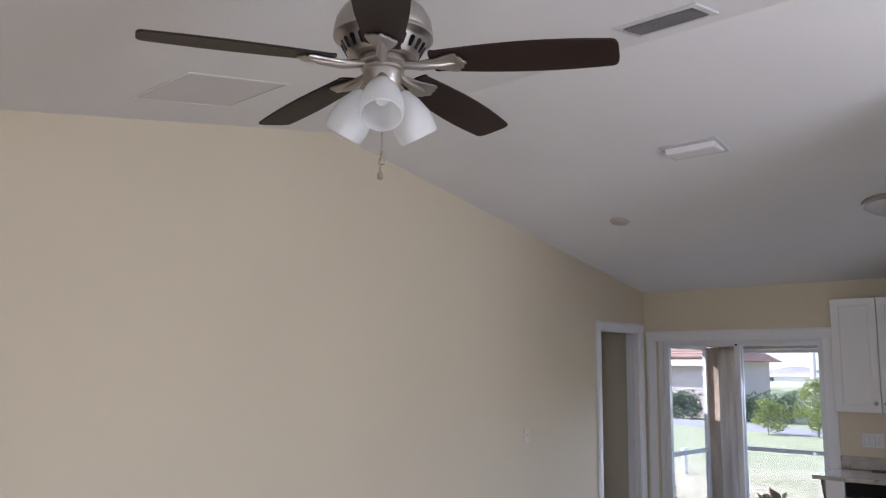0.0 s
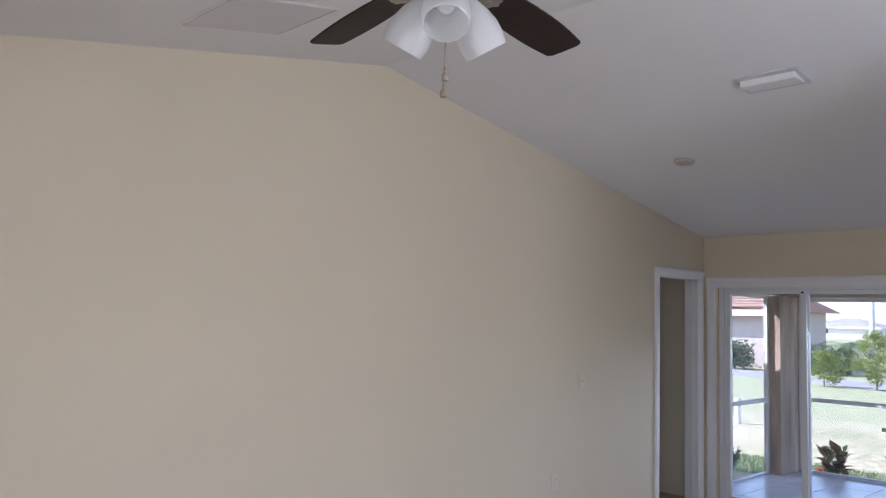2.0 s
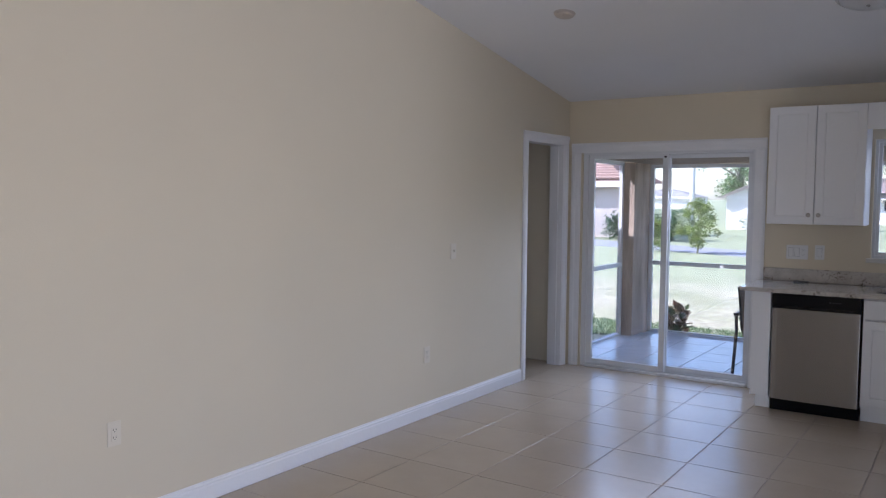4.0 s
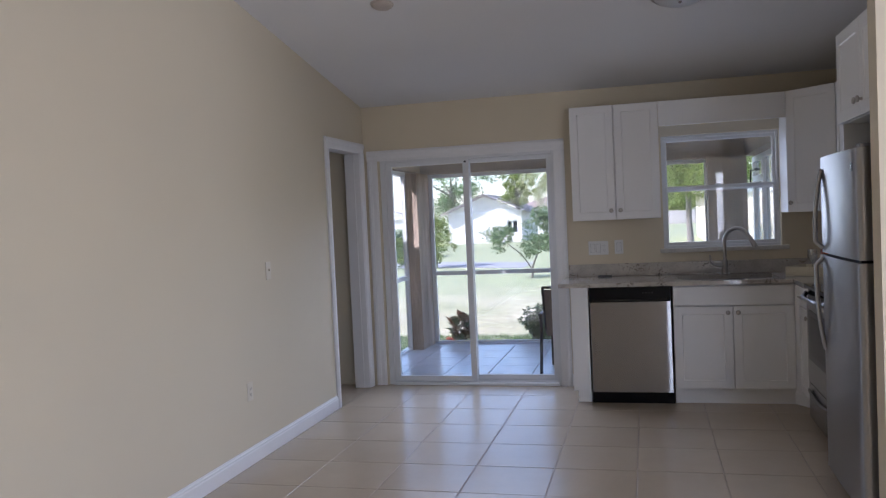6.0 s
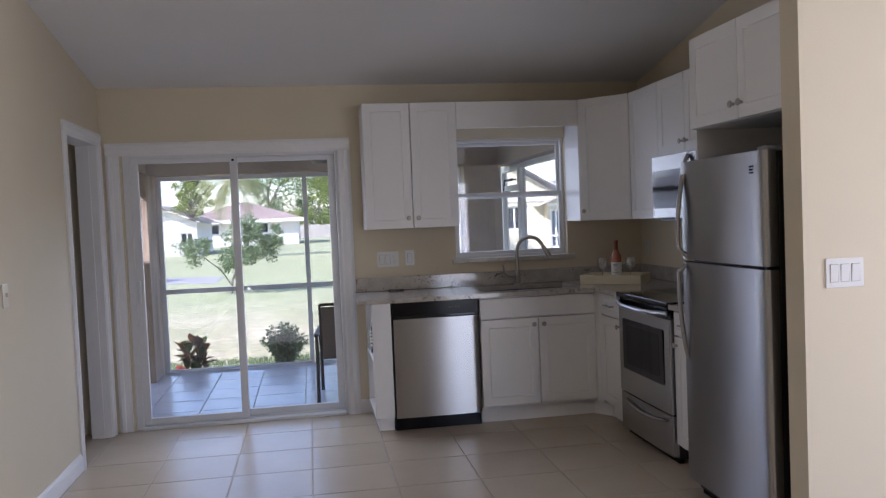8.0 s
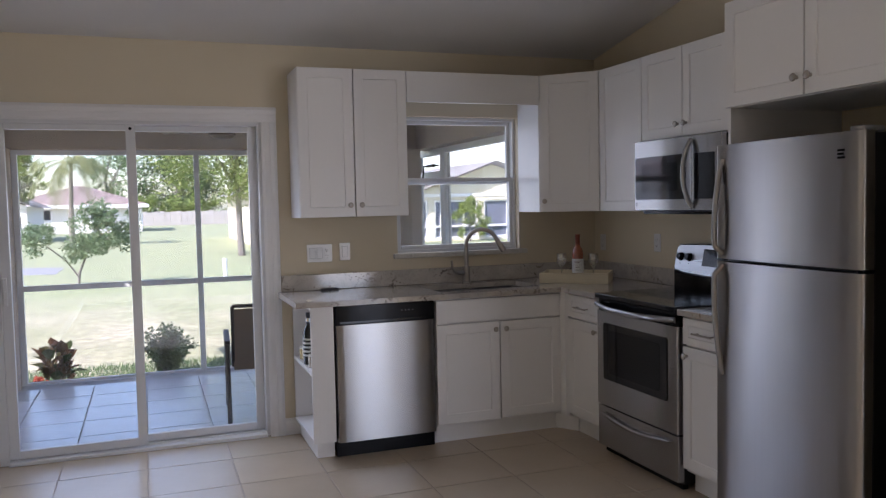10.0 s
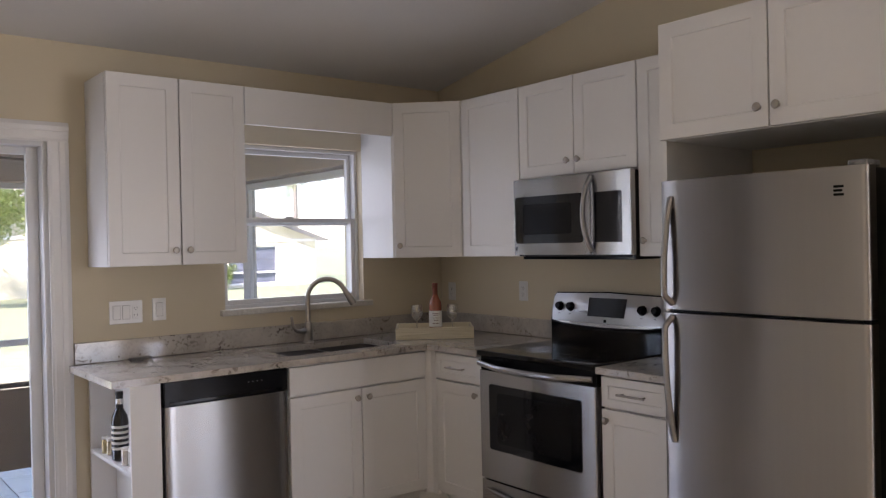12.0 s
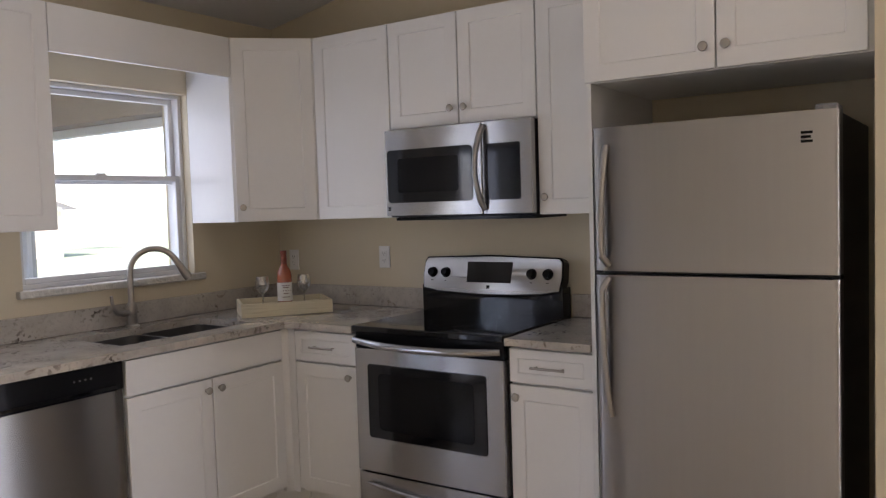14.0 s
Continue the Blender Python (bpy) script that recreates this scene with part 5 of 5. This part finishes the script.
def tree(name, label, x, y, h, spread, trunk_r, material, seed, clear=0.35, clumps=26, per=55, leaf=0.12, z=-0.15, category="tree"):
    rnd = random.Random(seed)
    ob = thing(name, x, y, z, 0, label, category)
    pts = [(0, 0, -0.02)]
    for k in range(1, 6):
        pts.append((pts[-1][0] + rnd.uniform(-0.05, 0.05) * h * 0.3, pts[-1][1] + rnd.uniform(-0.05, 0.05) * h * 0.3, h * 0.75 * k / 5))
    part("trunk", tube(bmesh.new(), pts, [trunk_r * (1.25 - 0.2 * k) for k in range(6)], 9), BARK, ob, "", True)
    cl = []
    for k in range(clumps):
        a = rnd.uniform(0, 2 * math.pi)
        zz = clear + (1 - clear) * rnd.random()
        wide = spread * math.sin(math.pi * min(max((zz - clear) / (1 - clear) * 0.85 + 0.12, 0), 1)) ** 0.7
        rr = wide * rnd.random() ** 0.5
        c = Vector((rr * math.cos(a), rr * math.sin(a), zz * h))
        cl.append((c, spread * rnd.uniform(0.16, 0.34)))
        if k % 4 == 0:
            s = Vector(pts[2 + k % 3])
            part("limb", tube(bmesh.new(), [s, (s + c) / 2 + Vector((0, 0, 0.05 * h)), c], [trunk_r * 0.45, trunk_r * 0.3, trunk_r * 0.1], 6), BARK, ob, "", True)
    mesh_part("crown", *leaves(cl, per, leaf, rnd), material, ob)
    return ob


def palm(x, y, h, label, seed, droop=1.0, n=16, length=2.4, lean=0.0, fronds=None, stout=1.0):
    rnd = random.Random(seed)
    ob = thing("palm_tree", x, y, -0.15, 0, label, "palm tree")
    pts = [(lean * (k / 8) ** 2, 0, h * k / 8) for k in range(9)]
    part("trunk", tube(bmesh.new(), pts, [stout * (0.16 - 0.008 * k) for k in range(9)], 10), PALMBARK, ob, "", True)
    vs, fs = [], []
    for k in range(n):
        a = 2 * math.pi * k / n + rnd.uniform(-0.2, 0.2)
        up = rnd.uniform(-0.3, 1.0)
        L = length * rnd.uniform(0.8, 1.1)
        p, d = Vector((lean, 0, h)), Vector((math.cos(a), math.sin(a), up)).normalized()
        side = d.cross(Vector((0, 0, 1))).normalized()
        for s in range(14):
            q = p + d * L / 14
            d = (d + Vector((0, 0, -0.13 * droop))).normalized()
            w = L * 0.2 * math.sin(math.pi * (s + 1.5) / 17)
            for sg in (-1, 1):
                for off in (0.0, 0.5):
                    o = p.lerp(q, off)
                    tip = o + side * sg * w + d * w * 0.6 + Vector((0, 0, -w * 0.35 * droop))
                    i = len(vs)
                    vs += [o, o + d * L * 0.022, tip]
                    fs.append((i, i + 1, i + 2))
            p = q
    mesh_part("crown", vs, fs, fronds or FROND, ob, "drooping fronds")
    return ob




def lawn_tree(x, y):
    """A young tree on bent stems: one full crown and a smaller, lower clump beside it."""
    rnd = random.Random(3)
    ob = thing("tree", x, y, -0.15, 0, "small leafy garden tree on bent stems on the lawn", "tree")
    part("trunk", tube(bmesh.new(), [(0, 0, -0.02), (0.03, 0, 0.3), (0.2, 0.03, 0.75), (0.42, 0.0, 1.2), (0.5, 0, 1.6)], [0.03, 0.026, 0.02, 0.014, 0.006], 8), BARK, ob, "", True)
    part("limb", tube(bmesh.new(), [(0.02, 0, 0.2), (-0.2, 0.04, 0.55), (-0.6, 0.05, 0.9), (-0.85, 0, 1.15)], [0.02, 0.016, 0.012, 0.005], 7), BARK, ob, "", True)
    part("limb", tube(bmesh.new(), [(0.2, 0.03, 0.75), (0.6, -0.1, 1.0), (0.9, -0.1, 1.25)], [0.015, 0.011, 0.004], 7), BARK, ob, "", True)
    cl = []
    for cx, cz, rx, rz, n in ((0.55, 1.24, 0.7, 0.68, 60), (-0.8, 1.04, 0.38, 0.36, 20), (0.05, 0.78, 0.4, 0.22, 12)):
        for _ in range(n):
            d = Vector((rnd.gauss(0, 1), rnd.gauss(0, 1), rnd.gauss(0, 1))).normalized() * rnd.random() ** 0.4
            cl.append((Vector((cx + d.x * rx, d.y * rx, cz + d.z * rz)), rnd.uniform(0.09, 0.2)))
    mesh_part("crown", *leaves(cl, 62, 0.075, rnd), LEAF_P, ob)
    return ob


lawn_tree(-0.42, 13.2)
tree("tree", "shade tree with a stout trunk on the lawn", 3.85, 22, 6.5, 2.9, 0.10, LEAF_Y, 4, 0.34, 80, 420, 0.10)
tree("bush", "yellow-green garden bush on the lawn", -5.65, 18.2, 0.98, 0.62, 0.02, LEAF_Y, 5, 0.2, 34, 70, 0.07, category="bush")
tree("tree", "bright green young tree on the lawn", -4.25, 18.4, 1.6, 0.72, 0.03, LEAF_Y, 6, 0.18, 44, 90, 0.07)


def shrub(label, x, y, h, spread, seed):
    """Many upright twigs fanning from the ground, leafed along their length."""
    rnd = random.Random(seed)
    ob = thing("shrub", x, y, -0.15, 0, label, "shrub")
    cl = []
    for k in range(34):
        a, out = rnd.uniform(0, 6.28), spread * rnd.random() ** 0.6
        tip = Vector((out * math.cos(a), out * math.sin(a), h * rnd.uniform(0.72, 1.06) * (1 - 0.35 * (out / spread) ** 2)))
        if k % 3 == 0:
            part("twig", tube(bmesh.new(), [(tip.x * 0.15, tip.y * 0.15, 0), tip * 0.55, tip], [0.006, 0.004, 0.002], 5), BARK, ob)
        cl += [(Vector((tip.x * u, tip.y * u, tip.z * u)), 0.045) for u in (0.3, 0.45, 0.6, 0.75, 0.88, 1.0)]
    mesh_part("foliage", *leaves(cl, 13, 0.042, rnd), LEAF, ob)
    return ob


shrub("dark green upright shrub beside the porch", 1.12, 2.95, 0.5, 0.27, 7)
shrub("dark green upright shrub beside the porch screen", -0.66, 1.62, 0.5, 0.24, 8)
palm(-2.2, 34, 3.7, "palm with long pale drooping fronds", 11, 1.35, 20, 2.6, 0.1, stout=0.8)
tree("tree", "yellow-green leafy tree with a slim trunk", -5.0, 41, 4.6, 1.25, 0.1, LEAF_Y, 12, 0.5, 44, 150, 0.12)
palm(-7.4, 25.5, 1.0, "short bushy dark green palm", 13, 0.75, 26, 1.3, 0.0, LEAF_D, 0.6)
palm(20.0, 31, 5.2, "palm tree behind the neighbouring house", 14, 1.0, 16, 2.2)
# croton
cr = thing("croton", 0.19, 2.74, -0.15, 0, "croton with broad dark green and red leaves", "plant")
part("stem", tube(bmesh.new(), [(0, 0, 0), (0.01, 0, 0.12), (0, 0.01, 0.25)], [0.014, 0.012, 0.008], 6), BARK, cr)
rnd = random.Random(21)
vs, fs = [], []
for k in range(64):
    a, up = rnd.uniform(0, 6.28), rnd.uniform(0.5, 3.4)
    d = Vector((math.cos(a), math.sin(a), up)).normalized()
    L, w = rnd.uniform(0.14, 0.24), rnd.uniform(0.036, 0.055)
    s = d.cross(Vector((0, 0, 1))).normalized()
    p = Vector((rnd.uniform(-0.1, 0.1), rnd.uniform(-0.06, 0.06), rnd.uniform(0.06, 0.34)))
    i = len(vs)
    vs += [p, p + d * L * 0.45 + s * w + Vector((0, 0, 0.015)), p + d * L * 0.45 - Vector((0, 0, 0.005)), p + d * L * 0.45 - s * w + Vector((0, 0, 0.015)), p + d * L - Vector((0, 0, 0.05))]
    fs += [(i, i + 1, i + 2), (i, i + 2, i + 3), (i + 1, i + 4, i + 2), (i + 2, i + 4, i + 3)]
mesh_part("leaves", vs, fs, CROTON, cr)
red = [(Vector((-0.17, -0.03, 0.1)), 0.07), (Vector((-0.11, -0.08, 0.07)), 0.06)]
mesh_part("fallen_leaves", *leaves(red, 26, 0.06, rnd), leaf_mat("red_leaves", (0.35, 0.05, 0.03), (0.5, 0.12, 0.06)), cr, "red-orange lower leaves")
tree("shade_tree", "large dark tree behind the houses", -20, 88, 9, 5, 0.3, LEAF, 31, 0.2, 40, 170, 0.28, category="tree")
tree("shade_tree", "large dark tree behind the houses", -3, 91, 8, 6, 0.3, LEAF, 32, 0.2, 40, 170, 0.28, category="tree")
tree("shade_tree", "large leafy tree behind the fence", 4.5, 88, 7.5, 5.5, 0.3, LEAF_D, 33, 0.12, 60, 220, 0.28, category="tree")
tree("shade_tree", "large leafy tree behind the fence", -30, 58, 8, 6, 0.3, LEAF, 34, 0.15, 40, 170, 0.28, category="tree")

# grass blades standing in for the eave's shadow band along the porch edge
tuft = tagged(new("eave_shade_grass"), "dark green grass blades standing in for the eave's shadow along the porch edge", "grass", kind="stuff")
rnd = random.Random(61)
vs, fs = [], []
for k in range(15000):
    x, y = rnd.uniform(-2.2, 3.9), 2.5 + 1.25 * rnd.random() ** 1.3
    a, hh, lean = rnd.uniform(0, 6.28), rnd.uniform(0.02, 0.065), rnd.uniform(-0.03, 0.03)
    dx, dy = 0.006 * math.cos(a), 0.006 * math.sin(a)
    i = len(vs)
    vs += [Vector((x - dx, y - dy, -0.15)), Vector((x + dx, y + dy, -0.15)), Vector((x + lean, y + lean * 0.6, -0.15 + hh))]
    fs.append((i, i + 1, i + 2))
mesh_part("blades", vs, fs, LEAF, tuft)

# hedge and fence at the end of the lawns
hedge = thing("hedge", 4, 77, -0.15, 0, "long clipped yellow-green hedge behind a fence", "hedge")
rnd = random.Random(41)
cl = [(Vector((rnd.uniform(-14, 14), rnd.uniform(-0.4, 0.4), rnd.uniform(0.2, 2.6))), 0.6) for _ in range(130)]
mesh_part("foliage", *leaves(cl, 110, 0.24, rnd), LEAF_Y, hedge)
fence = thing("fence", 4, 75, -0.15, 0, "weathered grey board fence", "fence")
GREYWOOD = mat("grey_weathered_boards", (0.40, 0.37, 0.34), 0.9, vary=0.2)
for k in range(48):
    part("board", boxed(-12 + 0.5 * k, -12 + 0.5 * k + 0.47, -0.02, 0.02, 0, 1.25 + 0.05 * (k % 3)), GREYWOOD, fence)
for hx, half in ((-12.3, 1.4), (-8.5, 1.3)):
    h1 = thing("hedge", hx, 24.6, -0.15, 0, "dark green clipped hedge against the pink house", "hedge")
    cl = [(Vector((rnd.uniform(-half, half), rnd.uniform(-0.4, 0.4), rnd.uniform(0.15, 0.95))), 0.33) for _ in range(int(64 * half))]
    mesh_part("foliage", *leaves(cl, 40, 0.13, rnd), LEAF_D, h1)

ROOF = mat("red_clay_tiles", (0.38, 0.25, 0.20), 0.85, vary=0.2, scale=2, fine=12)
PALEROOF = mat("pale_shingles", (0.55, 0.53, 0.5), 0.9, vary=0.15)
PINKROOF = mat("pale_pink_roof_tiles", (0.50, 0.40, 0.36), 0.9, vary=0.15)
PINK = mat("pink_stucco", (0.54, 0.47, 0.43), 0.9, vary=0.08)
CREAMST = mat("cream_stucco", (0.66, 0.60, 0.46), 0.9, vary=0.08)
WHITEST = mat("white_stucco", (0.72, 0.70, 0.66), 0.9, vary=0.06)
DARKWIN = mat("dark_window", (0.03, 0.035, 0.045), 0.1, bump=0)


def house(name, label, x, y, rz, w, d, eave, ridge, wall_m, roof_m, windows, gable=False, courses=0, dark=None):
    """Local: w along x, d along y, front at y = 0 facing -y. windows: (x0, x1, z0, z1)."""
    ob = thing(name, x, y, -0.15, rz, label, "house")
    wl = bmesh.new()
    xs = sorted({0, w, *[v for q in windows for v in q[:2]]})
    for a, b in zip(xs, xs[1:]):
        zz = 0.0
        for q in [q for q in windows if q[0] <= a and q[1] >= b]:
            if q[2] > zz:
                box(wl, a, b, 0, 0.2, zz, q[2])
            zz = q[3]
        box(wl, a, b, 0, 0.2, zz, eave)
    box(wl, 0, 0.2, 0.2, d, 0, eave), box(wl, w - 0.2, w, 0.2, d, 0, eave), box(wl, 0.2, w - 0.2, d - 0.2, d, 0, eave)
    if gable:
        prism(wl, [(0, eave), (w, eave), (w / 2, ridge - 0.15)], 0.0, 0.2, Matrix(((1, 0, 0, 0), (0, 0, 1, 0), (0, 1, 0, 0), (0, 0, 0, 1))))
    part("wall", wl, wall_m, ob)
    o = 0.5
    rf = bmesh.new()
    b = bmesh.new()
    if gable:
        P = [(-o, -o, eave - 0.1), (w / 2, -o, ridge), (w + o, -o, eave - 0.1), (-o, d + o, eave - 0.1), (w / 2, d + o, ridge), (w + o, d + o, eave - 0.1)]
        V = [b.verts.new(p) for p in P]
        F = [(0, 1, 4, 3), (1, 2, 5, 4)]
    else:
        q = min(w, d) / 2
        P = [(-o, -o, eave), (w + o, -o, eave), (w + o, d + o, eave), (-o, d + o, eave), (q, d / 2, ridge), (w - q, d / 2, ridge)] if w >= d else [(-o, -o, eave), (w + o, -o, eave), (w + o, d + o, eave), (-o, d + o, eave), (w / 2, q, ridge), (w / 2, d - q, ridge)]
        V = [b.verts.new(p) for p in P]
        F = [(0, 1, 5, 4), (2, 3, 4, 5), (1, 2, 5), (3, 0, 4)] if w >= d else [(0, 1, 4), (2, 3, 5), (1, 2, 5, 4), (3, 0, 4, 5)]
    for f in F:
        b.faces.new([V[i] for i in f])
    r = bmesh.ops.solidify(b, geom=b.faces[:], thickness=0.14)
    merge(rf, b)
    rp = part("roof", rf, roof_m, ob)
    part("fascia", boxed(-o, w + o, -o - 0.03, -o, eave - 0.22, eave + 0.02) if not gable else boxed(-0.02, w + 0.02, -0.03, -0.002, eave - 0.12, eave), TRIM, ob, "white fascia board")
    for x0, x1, z0, z1 in windows:
        wn_ = part("window", boxed(x0, x1, 0.12, 0.14, z0, z1), dark or DARKWIN, ob, "dark window")
        fm = bmesh.new()
        for a, c, e0, e1 in ((x0, x0 + 0.07, z0, z1), (x1 - 0.07, x1, z0, z1), (x0 + 0.07, x1 - 0.07, z0, z0 + 0.07), (x0 + 0.07, x1 - 0.07, z1 - 0.07, z1), ((x0 + x1) / 2 - 0.03, (x0 + x1) / 2 + 0.03, z0 + 0.07, z1 - 0.07)):
            box(fm, a, c, 0.06, 0.119, e0, e1)
        part("frame", fm, TRIM, wn_)
    if courses:
        for k in range(courses):
            u = (k + 0.5) / courses
            q = min(w, d) / 2
            zz = eave + 0.14 + (ridge - eave) * u
            yy = -o + (d / 2 + o) * u
            xx = -o + (q + o) * u
            part("tile_course", tube(bmesh.new(), [(xx + 0.1, yy, zz), (w - xx - 0.1, yy, zz)], 0.06, 6), roof_m, rp)
    return ob


house("house", "pink stucco house with a red clay tile roof", -27.9, 26, 0, 18.0, 4, 2.4, 4.0, PINK, ROOF, [(2.0, 3.6, 0.9, 2.1)], courses=14)
house("house", "small white stucco house with a pale gabled roof", -9.1, 40, 0, 4.4, 7, 1.85, 2.9, WHITEST, PALEROOF, [(3.5, 4.2, 0.5, 1.3)], gable=True)
house("house", "white stucco house with a low pale pink hipped roof", -8.0, 56, 0, 8.6, 8, 1.95, 3.4, WHITEST, PINKROOF, [(1.5, 2.8, 0.9, 1.7), (5.2, 6.4, 0.9, 1.7)])
house("house", "distant white house with a pale hipped roof", -49, 128, 0, 11, 9, 1.9, 3.3, WHITEST, PALEROOF, [(2, 3.5, 0.8, 1.6)])
house("house", "cream gabled house with a pale roof", 5.0, 27.0, 0, 7.2, 12, 2.2, 4.5, CREAMST, PALEROOF, [(4.4, 5.6, 0.9, 1.9)], gable=True)
nb = house("house", "cream house with a low gabled screened porch", 11.3, 26.6, 0, 7.2, 10, 1.97, 3.35, CREAMST, PALEROOF, [(0.15, 0.65, 0.1, 1.7), (0.95, 1.55, 0.1, 1.7), (1.65, 2.9, 0.1, 1.7), (3.2, 5.4, 0.1, 1.7)], gable=True, dark=mat("shaded_porch_screen", (0.13, 0.14, 0.18), 0.6, vary=0.35, scale=2, bump=0))
for a, b in ((0.15, 0.65), (0.95, 1.55), (1.65, 2.9), (3.2, 5.4)):
    part("porch_rail", boxed(a, b, 0.0, 0.055, 0.57, 0.65), TRIM, nb, "white porch rail")
tree("bush", "pale yellow-green bush before the screened porch", 13.45, 25.6, 1.7, 0.75, 0.03, LEAF_Y, 51, 0.12, 34, 110, 0.09, category="bush")
house("house", "white stucco house with a low pale roof", 21, 13, -55, 14, 10, 2.8, 4.6, WHITEST, PALEROOF, [(2, 4, 0.9, 2.1), (8, 10, 0.9, 2.1)])
pole = thing("utility_pole", -8.0, 30, -0.15, 0, "pale concrete utility pole", "pole")
part("shaft", tube(bmesh.new(), [(0, 0, 0), (0, 0, 6.5)], [0.13, 0.09], 10), WHITEST, pole)
part("arm", boxed(-0.5, 0.5, -0.05, 0.05, 6.1, 6.2), GREYWOOD, pole)
for x, y in ((-3.05, 7.1), (2.57, 13.46)):
    w = thing("marker_post", x, y, -0.15, 0, "short white plastic pipe standing in the lawn", "post")
    part("pipe", lathe(bmesh.new(), [(0.05, 0), (0.05, 0.4), (0.058, 0.4), (0.058, 0.46), (0, 0.47)], 16), PLASTIC, w, "", True)
# ---- floor tiles ----
def tile_mesh(w, d, h=0.003, c=0.002):
    bm = bmesh.new()
    lo = [bm.verts.new((sx * w / 2, sy * d / 2, -h)) for sx, sy in ((-1, -1), (1, -1), (1, 1), (-1, 1))]
    mid = [bm.verts.new((sx * w / 2, sy * d / 2, -c * 0.6)) for sx, sy in ((-1, -1), (1, -1), (1, 1), (-1, 1))]
    hi = [bm.verts.new((sx * (w / 2 - c), sy * (d / 2 - c), 0)) for sx, sy in ((-1, -1), (1, -1), (1, 1), (-1, 1))]
    for p, q in ((lo, mid), (mid, hi)):
        for k in range(4):
            bm.faces.new((p[k], p[(k + 1) % 4], q[(k + 1) % 4], q[k]))
    bm.faces.new(hi)
    bmesh.ops.recalc_face_normals(bm, faces=bm.faces)
    me = bpy.data.meshes.new("tile")
    bm.to_mesh(me)
    bm.free()
    return me


STEP = 0.457
tm = tile_mesh(STEP - 0.006, STEP - 0.006)
tm.materials.append(TILE)
for i in range(-3, 14):
    for j in range(-18, 1):
        if i < 0 and j < -6:
            continue
        x, y = 0.018 + STEP * (i + 0.5), -0.365 + STEP * (j + 0.5)
        o = new("tile", tm)
        o.parent = floor
        o.matrix_basis = pose(x, y, random.uniform(-0.0004, 0.0004), random.uniform(-0.05, 0.05), random.uniform(-0.05, 0.05), 0)
PS = 0.41
pm = tile_mesh(PS - 0.008, PS - 0.008, 0.012)
pm.materials.append(PORCHTILE)
for i in range(11):
    for j in range(6):
        x, y = -0.3 + PS * i + 0.205, 0.2 + 0.2 + PS * j - 0.1
        if x + PS / 2 > 3.75 or y + PS / 2 > 2.47:
            continue
        o = new("tile", pm)
        o.parent = porch
        o.matrix_basis = pose(x, y, 0, random.uniform(-0.05, 0.05), random.uniform(-0.05, 0.05), 0)
